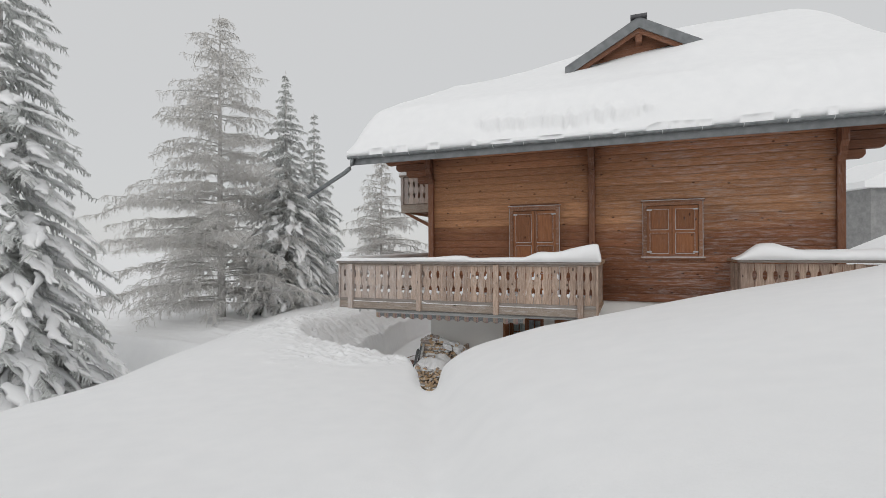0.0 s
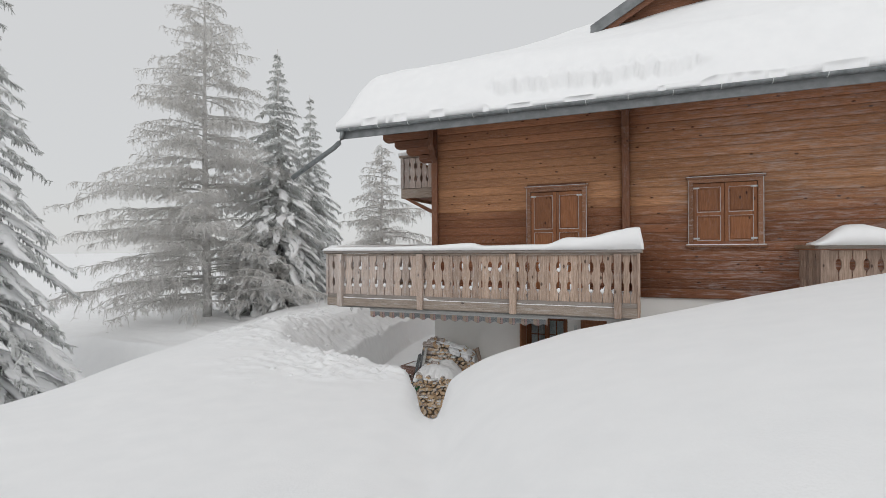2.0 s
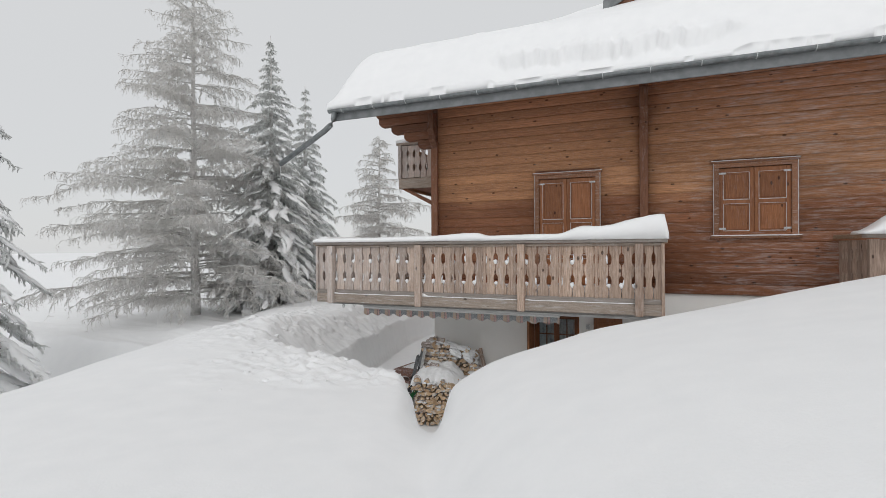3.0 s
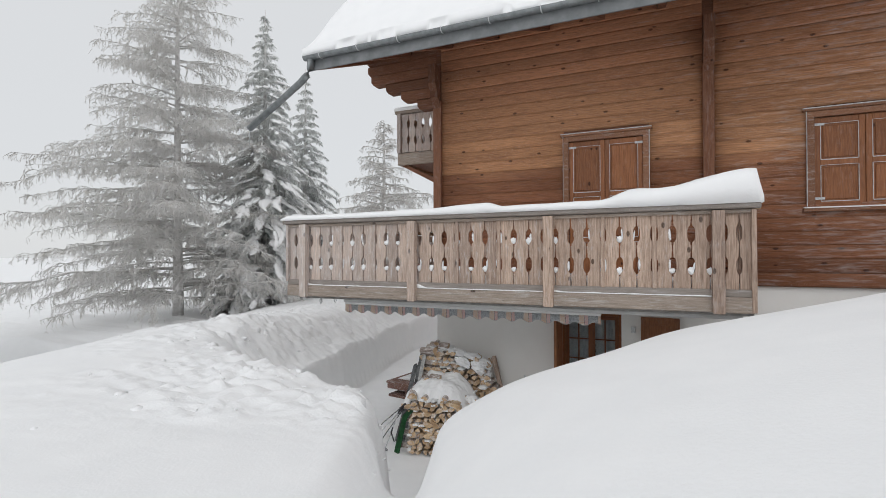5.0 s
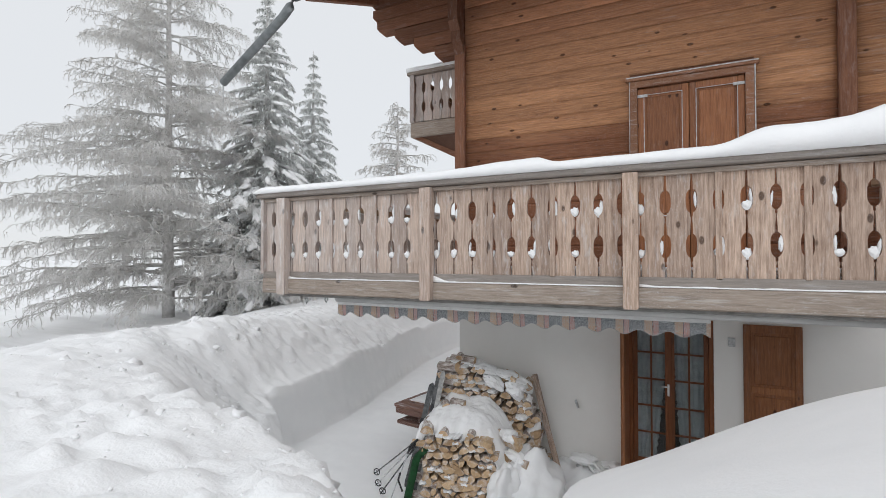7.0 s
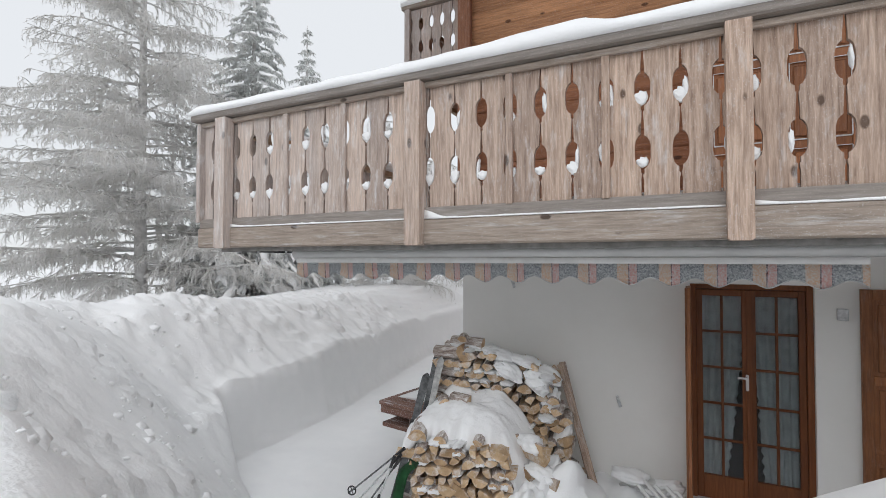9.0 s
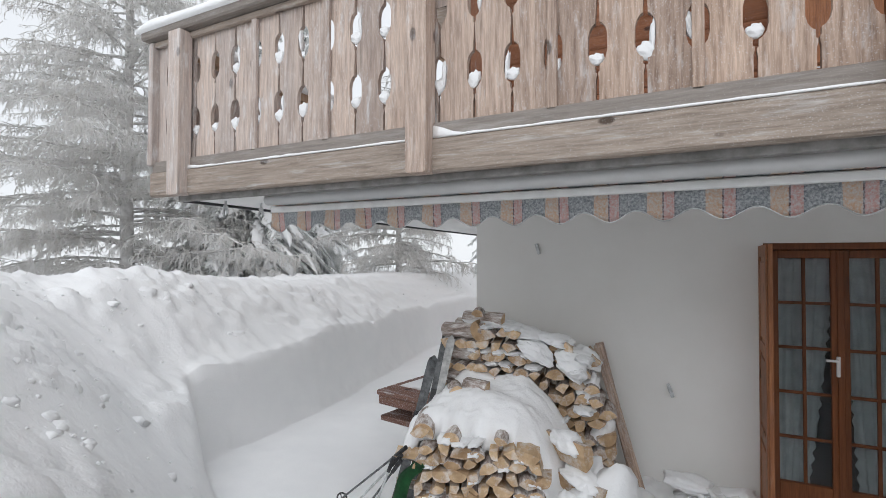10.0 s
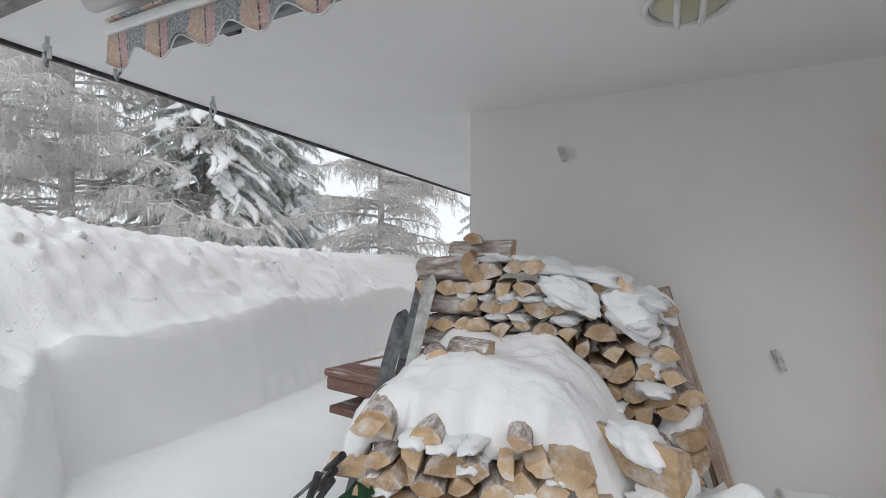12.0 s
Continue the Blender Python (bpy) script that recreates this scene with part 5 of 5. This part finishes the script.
            for v in (0.3, 0.45, 0.6, 0.75, 0.9):
                if rng.random() < 0.22 * snow and L > 0.3:
                    p = along(pts, min(0.99, v + rng.uniform(-0.08, 0.08)))
                    pad(p + Vector((0, 0, 0.02)) + across * rng.uniform(-0.06, 0.06) * L, L * rng.uniform(0.06, 0.12) + 0.04, L * rng.uniform(0.02, 0.04) + 0.02, 0.03 + 0.012 * L * rng.random(), ang + rng.uniform(-0.5, 0.5), tilt * rng.uniform(0.8, 1.2))
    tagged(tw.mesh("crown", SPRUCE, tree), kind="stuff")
    me = bpy.data.meshes.new("snow_load")
    me.from_pydata([tuple(v) for v in pads_v], [], pads_f)
    me.polygons.foreach_set("use_smooth", [True] * len(pads_f))
    me.materials.append(SNOW_CAP)
    ob = new("snow_load", me)
    ob.parent = tree
    tagged(ob, "pillows of snow on the boughs", kind="stuff")
    return tree


def stand(x, y):
    return ground_height(x, y) - 0.15


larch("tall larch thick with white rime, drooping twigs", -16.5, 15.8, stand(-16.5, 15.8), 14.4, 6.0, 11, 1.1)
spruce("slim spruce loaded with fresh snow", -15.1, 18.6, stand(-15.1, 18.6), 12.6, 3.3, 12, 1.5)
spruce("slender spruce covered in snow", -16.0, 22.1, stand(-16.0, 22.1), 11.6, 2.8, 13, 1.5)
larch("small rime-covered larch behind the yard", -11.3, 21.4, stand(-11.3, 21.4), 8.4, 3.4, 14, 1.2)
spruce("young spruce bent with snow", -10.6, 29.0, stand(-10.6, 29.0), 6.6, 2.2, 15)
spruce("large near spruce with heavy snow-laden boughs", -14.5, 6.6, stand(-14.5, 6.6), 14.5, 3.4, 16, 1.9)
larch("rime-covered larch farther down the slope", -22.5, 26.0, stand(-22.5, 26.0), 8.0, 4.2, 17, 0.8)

# ---- firewood stack against the wall ----
m_end, nt_e, p_e = mat("split birch wood", 0.8)
g = noise_tex(nt_e, 14, (1, 0.3, 1), 5, jitter=True)
oi_e = nt_e.nodes.new("ShaderNodeObjectInfo")
ce = ramp(nt_e, g, [(0.3, (0.42, 0.285, 0.165)), (0.7, (0.70, 0.53, 0.345))])
ce = mixc(nt_e, 1.0, ce, ramp(nt_e, oi_e.outputs["Random"], [(0.0, (0.72, 0.66, 0.6)), (1.0, (1.1, 1.08, 1.05))]), "MULTIPLY")
fz = noise_tex(nt_e, 9, detail=7, rough=0.7, jitter=True)
nt_e.links.new(mixc(nt_e, math_node(nt_e, "MULTIPLY", ramp(nt_e, fz, [(0.48, (0, 0, 0)), (0.68, (1, 1, 1))]), 0.75), ce, (0.8, 0.81, 0.82)), p_e.inputs["Base Color"])
bump(nt_e, p_e, g, 0.5, 0.004)
m_bark, nt_b, p_b = mat("birch bark", 0.9)
g = noise_tex(nt_b, 9, (3, 0.8, 3), 6, 0.7, jitter=True)
cb = ramp(nt_b, g, [(0.30, (0.14, 0.10, 0.08)), (0.46, (0.40, 0.33, 0.29)), (0.64, (0.80, 0.78, 0.76))])
nt_b.links.new(cb, p_b.inputs["Base Color"])
bump(nt_b, p_b, g, 0.7, 0.006)


def log_mesh(seed, length=0.38):
    """A split log along y: part of a round, with bark on the arc and pale split faces."""
    rng = random.Random(seed)
    r = rng.uniform(0.068, 0.092)
    span = rng.choice((1.7, 2.0, 2.6, 3.1, 3.1, 2.2))
    arc = [(r * math.cos(a), r * math.sin(a)) for a in [math.pi / 2 - span / 2 + span * k / 7 for k in range(8)]]
    tip = (rng.uniform(-0.015, 0.015), rng.uniform(-0.006, 0.004) - 0.012 * max(0.0, span - 2.2))
    outline = [(a * rng.uniform(0.94, 1.05), b * rng.uniform(0.94, 1.05)) for a, b in arc] + [tip]
    cx = sum(p[0] for p in outline) / 9
    cz = sum(p[1] for p in outline) / 9
    bm = bmesh.new()
    rings = []
    for y, sc in ((-length / 2, 0.97), (-length / 2 + 0.008, 1.0), (0, rng.uniform(0.96, 1.03)), (length / 2, 0.98)):
        rings.append([bm.verts.new(((a - cx) * sc, y + rng.uniform(-0.003, 0.003), (b - cz) * sc)) for a, b in outline])
    for r0, r1 in zip(rings, rings[1:]):
        for k in range(9):
            f = bm.faces.new((r0[k], r1[k], r1[(k + 1) % 9], r0[(k + 1) % 9]))
            f.material_index = 1 if k < 7 else 0
            f.smooth = k < 7
    bm.faces.new(rings[0])
    bm.faces.new(rings[-1][::-1])
    bmesh.ops.recalc_face_normals(bm, faces=bm.faces)
    me = mesh_from("log", bm, m_end)
    me.materials.append(m_bark)
    return me


logs = [log_mesh(k) for k in range(12)]
pile = tagged(new("firewood_stack"), "stack of split birch firewood half covered in snow", "firewood")
rnd = random.Random(21)


def put_log(x, y, z, turn=0.0, roll=None, size=1.0, reach=1.0):
    if roll is None:
        roll = rnd.choice((0.0, 0.0, math.pi, math.pi, 2.3, 4.0)) + rnd.uniform(-0.35, 0.35)
    piece("log", rnd.choice(logs), pile, Matrix.Translation((x, y, z)) @ Matrix.Rotation(turn + rnd.uniform(-0.10, 0.10), 4, "Z") @ Matrix.Rotation(rnd.uniform(-0.04, 0.04), 4, "X") @ Matrix.Rotation(roll, 4, "Y") @ Matrix.Diagonal((size, reach, size, 1)))


# front stack, its face turned a little to the way in
FX0, FX1 = -4.56, -3.70
for j in range(11):
    z = FLOOR_Z + 0.045 + j * 0.087
    n = 8
    for k in range(n):
        u = (k + 0.5 + (0.25 if j % 2 else -0.2)) / n
        x = FX0 + (FX1 - FX0) * u
        if j > 8 and u > 0.9 or (j == 10 and k in (1, 3, 4, 6)):
            continue
        put_log(x, 10.84 + 0.25 * u + 0.17 + rnd.uniform(-0.018, 0.018), z + rnd.uniform(-0.012, 0.012), 0.30, None, rnd.uniform(0.74, 1.0))
for j in range(4):
    put_log(FX0 + 0.05, 10.95, FLOOR_Z + 0.12 + j * 0.2, 1.5 + rnd.uniform(-0.1, 0.1), None, 0.9)


CAPS = []
# stack along the wall, falling away to one end
def back_top(x):
    return 1.10 - 0.12 * smooth01(-4.3, -3.7, x) - 1.5 * smooth01(-3.62, -3.12, x)


for j in range(16):
    z = FLOOR_Z + 0.06 + j * 0.096
    for k in range(14):
        x = -4.72 + k * 0.112 + (0.055 if j % 2 else 0)
        if z < back_top(x) - 0.02 and not (x < -4.45 and z > 0.55) and (z > 0.3 or x > -4.0):
            put_log(x, 11.86 + 0.14 * smooth01(-4.2, -3.5, x) + rnd.uniform(-0.05, 0.03), z + rnd.uniform(-0.014, 0.014), 0.16, None, rnd.uniform(0.80, 1.06))
            if z > 0.25 and rnd.random() < 0.42:
                CAPS.append((x, 11.74, z + 0.045))
for j in range(6):
    z = 0.58 + j * 0.095
    if j % 2:
        put_log(-4.56, 11.74, z, 1.45, -1.5 + rnd.uniform(-0.3, 0.3), 0.85)
        put_log(-4.56, 11.98, z, 1.5, -1.4, 0.85)
    else:
        for k in range(3):
            put_log(-4.70 + k * 0.12, 11.86, z, 0.1, rnd.uniform(-0.3, 0.3), 0.9)
put_log(-4.42, 11.85, 1.15, 1.4, -1.3, 0.85)
put_log(-4.44, 11.80, 1.215, 0.35, 0.2, 0.72, 0.55)
# loose logs on the snow of the front stack
put_log(-4.47, 11.42, 0.66, 0.5, 0.2, 0.85, 0.6)
put_log(-4.30, 11.40, 0.68, 1.35, -1.3, 0.85, 0.55)
put_log(-4.52, 11.05, 0.50, 0.3, 0.4, 1.0)
put_log(-3.60, 11.38, 0.36, 1.1, 1.4, 1.05)
put_log(-3.50, 11.30, 0.14, 1.2, 1.3, 1.1)


def stack_snow():
    """The snow lying over the front stack and up to the one behind, rounded down to the ground at its open end."""
    bm = bmesh.new()
    nx, ny = 64, 50
    rows = []
    for j in range(ny + 1):
        v = j / ny
        row = []
        for i in range(nx + 1):
            u = i / nx
            x = -4.66 + 1.50 * u
            front = 10.93 + 0.22 * min(1, u * 1.5) + 0.07 * rough_noise(u * 7, 3, 1, 3) + 0.06 * rough_noise(u * 19, 5, 1, 3) + 0.10 * max(0, rough_noise(u * 3, 8, 1, 2))
            y = front + (11.70 - front) * v
            z = 0.47 + 0.26 * v ** 0.8 + 0.05 * math.sin(math.pi * min(1, v * 1.4)) - 0.10 * (1 - min(1, v / 0.10)) ** 2
            z -= 1.12 * smooth01(0.44, 1.0, u) * (1.0 - 0.1 * v) + 0.10 * smooth01(0.10, 0.0, u)
            z += 0.04 * rough_noise(x * 3.4, y * 3.4, 4, 4) + 0.03 * rough_noise(x * 8, y * 8, 9, 3) * (1 - 0.6 * v) - 0.05 * max(0.0, rough_noise(x * 5, 2, 1, 2)) * (1 - min(1, v / 0.2))
            row.append(bm.verts.new((x, y, z)))
        rows.append(row)
    for r0, r1 in zip(rows, rows[1:]):
        for i in range(nx):
            bm.faces.new((r0[i], r0[i + 1], r1[i + 1], r1[i]))
    bmesh.ops.recalc_face_normals(bm, faces=bm.faces)
    bmesh.ops.solidify(bm, geom=bm.faces[:], thickness=0.07)
    tagged(part("stack_snow", bm, SNOW_CAP, None, smooth=True), "soft snow lying over the firewood stack", "snow")


stack_snow()


def snow_lump(x, y, z, sx, sy, sz, seed, tilt=0.0):
    bm = bmesh.new()
    bmesh.ops.create_icosphere(bm, subdivisions=4, radius=1)
    for v in bm.verts:
        q = v.co * 1.6
        v.co *= 1 + 0.34 * noise.noise(q + Vector((seed, 0, 0))) + 0.16 * noise.noise(q * 2.7 + Vector((seed, 5, 0))) + 0.05 * noise.noise(q * 6 + Vector((seed, 9, 0)))
        v.co.z *= 1.0 if v.co.z > 0 else 0.45
    bmesh.ops.transform(bm, matrix=Matrix.Rotation(tilt, 4, "Y") @ Matrix.Diagonal((sx, sy, sz, 1)), verts=bm.verts)
    o = tagged(part("snow_cap", bm, SNOW_CAP, None, smooth=True), "clump of snow lodged on the firewood", "snow", "snow caps on firewood")
    o.matrix_basis = Matrix.Translation((x, y, z))


for k, (x, y, z, sx, sy, sz, tl) in enumerate(((-4.36, 11.94, 1.10, 0.24, 0.20, 0.04, 0.05), (-4.08, 11.84, 1.05, 0.18, 0.17, 0.07, 0.15), (-3.93, 11.70, 0.92, 0.15, 0.09, 0.10, 0.5), (-3.80, 11.86, 1.0, 0.16, 0.15, 0.06, 0.2),
                                              (-3.66, 11.76, 0.82, 0.15, 0.09, 0.12, 0.7), (-3.58, 11.90, 0.88, 0.13, 0.13, 0.08, 0.6), (-3.56, 11.91, 0.60, 0.08, 0.09, 0.17, 0.3), (-3.46, 11.95, 0.28, 0.08, 0.09, 0.20, 0.25),
                                              (-3.60, 11.36, 0.40, 0.11, 0.15, 0.07, 0.4), (-3.48, 11.30, 0.19, 0.14, 0.13, 0.06, 0.3), (-3.42, 11.50, -0.30, 0.40, 0.46, 0.54, 0.25), (-3.60, 11.08, -0.22, 0.17, 0.24, 0.40, 0.2), (-3.54, 11.42, -0.08, 0.20, 0.30, 0.34, 0.4))):
    snow_lump(x, y, z, sx, sy, sz, k * 7.3, tl)

cap_bm = bmesh.new()
bmesh.ops.create_icosphere(cap_bm, subdivisions=3, radius=1)
for v in cap_bm.verts:
    v.co *= 1 + 0.45 * noise.noise(v.co * 1.8) + 0.25 * noise.noise(v.co * 4.5)
cap_me = mesh_from("snow_dusting", cap_bm, SNOW_CAP, True)
for x, y, z in CAPS + [(-4.5 + 0.095 * k, 10.90 + 0.03 * k, FLOOR_Z + 0.10 + 0.079 * ((k * 5) % 11)) for k in range(9)] + [(-4.5 + 0.095 * ((k * 4) % 9), 10.90 + 0.03 * ((k * 4) % 9), FLOOR_Z + 0.085 + 0.079 * ((k * 7 + 3) % 11)) for k in range(14)]:
    piece("snow_dusting", cap_me, pile, Matrix.Translation((x, y, z)) @ Matrix.Rotation(rnd.uniform(-0.3, 0.3), 4, "Y") @ Matrix.Diagonal((rnd.uniform(0.04, 0.08), 0.10, rnd.uniform(0.018, 0.035), 1)))

# boards leaning at the end of the stack
for k, (x, y) in enumerate(((-3.47, 12.26), (-3.43, 12.20))):
    o = tagged(part("leaning_board", box((-0.035, -0.012, 0), (0.035, 0.012, 1.30), 0.004), BOARD), "long weathered board leaning on the firewood end", "board", "leaning boards")
    o.matrix_basis = Matrix.Translation((x + 0.28, y - 0.08, -0.30)) @ Matrix.Rotation(radians(-15 - 2 * k), 4, "Y") @ Matrix.Rotation(radians(-4), 4, "X")

# ---- skis, poles and sledge beside the stack ----
SKI_DARK = simple_material("dark ski top with frost", (0.02, 0.022, 0.025), (0.20, 0.21, 0.215), 18, 0.5, 0, 0.3, 0.003, 9)
SKI_PALE = simple_material("pale ski base with frost", (0.22, 0.22, 0.215), (0.62, 0.62, 0.60), 14, 0.5)
GREEN = simple_material("green plastic", (0.012, 0.075, 0.025), (0.035, 0.19, 0.06), 14, 0.4)


def ski(material, length, width, base, tip, label, binding=True):
    d = Vector(tip) - Vector(base)
    bm = bmesh.new()
    n = 40
    rows = []
    for k in range(n + 1):
        u = k / n
        w = width * (1 - 0.22 * math.sin(math.pi * u)) * math.sqrt(max(0.02, 1 - max(0.0, (u - 0.95) / 0.05) ** 2)) * (1 - 0.4 * smooth01(0.04, 0.0, u))
        curl = 0.05 * smooth01(0.86, 1.0, u) ** 1.5
        rows.append([bm.verts.new((s * w / 2, curl + t, u * length)) for s, t in ((-1, 0), (1, 0), (1, 0.012), (-1, 0.012))])
    for r0, r1 in zip(rows, rows[1:]):
        for j in range(4):
            bm.faces.new((r0[j], r0[(j + 1) % 4], r1[(j + 1) % 4], r1[j]))
    bm.faces.new(rows[0])
    bm.faces.new(rows[-1][::-1])
    bmesh.ops.recalc_face_normals(bm, faces=bm.faces)
    o = new("ski")
    tagged(o, label, "ski", "skis by the firewood")
    part("ski_body", bm, material, o)
    if binding:
        bm = bmesh.new()
        add_box(bm, (-0.035, -0.055, length * 0.40), (0.035, 0.0, length * 0.46), 0.008)
        add_box(bm, (-0.04, -0.065, length * 0.60), (0.04, 0.0, length * 0.65), 0.008)
        add_box(bm, (-0.025, -0.02, length * 0.46), (0.025, 0.0, length * 0.60), 0.004)
        part("binding", bm, DARK, o, "black ski binding")
    zax = d.normalized()
    yax = (Vector((-0.35, 0.9, 0)) - zax * zax.dot(Vector((-0.35, 0.9, 0)))).normalized()
    xax = yax.cross(zax)
    o.matrix_basis = Matrix.Translation(base) @ Matrix((xax, yax, zax)).transposed().to_4x4()
    return o


ski(SKI_DARK, 1.66, 0.12, (-4.80, 11.20, -0.44), (-4.69, 11.78, 1.08), "dark ski standing against the firewood, frosted")
ski(SKI_PALE, 1.56, 0.07, (-4.72, 11.12, -0.44), (-4.61, 11.62, 1.0), "pale ski standing against the firewood", False)
ski(SKI_DARK, 1.36, 0.09, (-4.95, 11.22, -0.44), (-4.80, 11.68, 0.84), "short dark ski leaning with its binding")
for k, (a, b) in enumerate((((-4.60, 10.86, 0.35), (-5.43, 11.18, -0.34)), ((-4.62, 10.84, 0.30), (-5.25, 10.95, -0.36)), ((-4.60, 10.80, 0.28), (-5.12, 10.86, -0.40)), ((-4.64, 10.78, 0.30), (-4.90, 10.70, -0.42)))):
    o = tagged(new("ski_pole"), "thin dark ski pole leaning on the firewood, frosted", "ski pole", "ski poles")
    va, vb = Vector(a), Vector(b)
    part("shaft", tube([a, b], 0.008, 7), SKI_DARK if k % 2 == 0 else FROSTED, o)
    c = va.lerp(vb, 0.93)
    q = (vb - va).to_track_quat("Z", "Y").to_matrix().to_4x4()
    bm = bmesh.new()
    add_tube(bm, [Matrix.Translation(c) @ q @ Vector((0.042 * math.cos(6.283 * j / 12), 0.042 * math.sin(6.283 * j / 12), 0)) for j in range(13)], 0.007, 5)
    for j in range(2):
        add_tube(bm, [Matrix.Translation(c) @ q @ Vector((0.042 * math.cos(3.14 * j / 2 + w), 0.042 * math.sin(3.14 * j / 2 + w), 0)) for w in (0, 3.1416)], 0.005, 4)
    part("basket", bm, DARK, o)
    part("grip", tube([va.lerp(vb, -0.02), va.lerp(vb, 0.12)], [0.016, 0.013], 8), DARK, o)
sled = tagged(new("sledge"), "green plastic sledge standing on edge by the firewood", "sledge")
bm = bmesh.new()
rows = []
for k in range(17):
    u = k / 16
    r = []
    for j in range(7):
        v = j / 6 - 0.5
        r.append(bm.verts.new((0.05 * math.cos(v * 5) + 0.10 * smooth01(0.7, 1, u) ** 2, v * 0.075 * (1 - 0.4 * smooth01(0.75, 1, u)), u * 0.80)))
    rows.append(r)
for r0, r1 in zip(rows, rows[1:]):
    for j in range(6):
        bm.faces.new((r0[j], r0[j + 1], r1[j + 1], r1[j]))
bmesh.ops.solidify(bm, geom=bm.faces[:], thickness=0.012)
part("hull", bm, GREEN, sled, smooth=True)
part("brake_lever", tube([(0.03, -0.16, 0.25), (0.0, -0.24, 0.4), (0.02, -0.25, 0.5)], 0.012, 6), DARK, sled)
sled.matrix_basis = Matrix.Translation((-4.74, 10.86, -0.46)) @ Matrix.Rotation(radians(14), 4, "Y") @ Matrix.Rotation(radians(-20), 4, "Z")

# ---- wooden table and folded chair under the snow ----
table = tagged(new("garden_table"), "brown wooden garden table dusted with snow behind the firewood", "table")
RED = wood_material("reddish stained wood", (0.12, 0.065, 0.052), (0.28, 0.16, 0.125), "x", frost=0.85)
for k in range(6):
    part("plank", box((0, k * 0.135, 0.0), (0.72, k * 0.135 + 0.129, 0.05), 0.012), RED, table)
part("apron", box((0.02, 0.01, -0.09), (0.70, 0.05, -0.002), 0.01), RED, table)
part("apron", box((-0.002, 0.06, -0.09), (0.04, 0.74, -0.002), 0.01), RED, table)
part("shelf", box((0.06, 0.0, -0.24), (0.68, 0.30, -0.19), 0.008), RED, table)
for x, y in ((0.42, 0.12), (0.66, 0.08), (0.42, 0.70), (0.66, 0.70)):
    part("leg", box((x - 0.03, y - 0.03, -0.72), (x + 0.03, y + 0.03, -0.004), 0.008), RED, table)
table.matrix_basis = Matrix.Translation((-5.64, 12.02, 0.30)) @ Matrix.Rotation(radians(-10), 4, "Z")
o = snow_bar("table_snow", 0.62, 0.5, lambda u: 0.045 * smooth01(0, 0.4, u) + 0.006)
o.matrix_basis = Matrix.Translation((-5.64, 12.02, 0.348)) @ Matrix.Rotation(radians(-10), 4, "Z") @ Matrix.Translation((0.09, 0.50, 0))
tagged(o, "thin snow on the garden table", "snow")
chair = tagged(new("folded_chair"), "white folded garden chair lying in the snow by the wall", "chair")
for k in range(5):
    a = (-2.95 + 0.09 * k, 12.20 - 0.02 * k, -0.16 + 0.02 * (k % 2))
    part("tube", tube([a, (a[0] + 0.14, a[1] - 0.10, a[2] + 0.10), (a[0] + 0.34, a[1] - 0.22, a[2] - 0.06)], 0.02, 7), WHITEMETAL, chair, smooth=True)
part("seat", box((-2.9, 12.12, -0.12), (-2.5, 12.26, -0.07), 0.015), WHITEMETAL, chair)
snow_lump(-2.86, 12.16, -0.06, 0.17, 0.12, 0.07, 91, 0.1)
snow_lump(-2.58, 12.18, -0.12, 0.20, 0.12, 0.07, 95, -0.2)

# ---- a neighbouring hut far up the slope ----
hut = tagged(new("mountain_hut"), "distant wooden hut under snow up the slope, greyed by painted haze", "house")
# the hut's dark wall is painted grey to carry the haze of distance
HAZED_WOOD = simple_material("hut wood hazed grey", (0.22, 0.22, 0.22), (0.34, 0.34, 0.335), 3, 0.9)
part("wall", box((-3.5, -2.5, 0), (3.5, 2.5, 4.2), 0.02), HAZED_WOOD, hut)
for k in range(3):
    part("window", box((-2.4 + k * 2.0, -2.53, 1.6), (-1.5 + k * 2.0, -2.502, 2.7), 0.02), DARK, hut)
bm = prism([(-4.3, 4.0), (4.3, 4.0), (4.3, 4.4), (0, 6.3), (-4.3, 4.4)], 6.0)
part("roof", bm, SNOW_ROOF, hut, "snow-covered roof")
hut.matrix_basis = Matrix.Translation((17.5, 41.0, 3.4)) @ Matrix.Rotation(radians(20), 4, "Z")
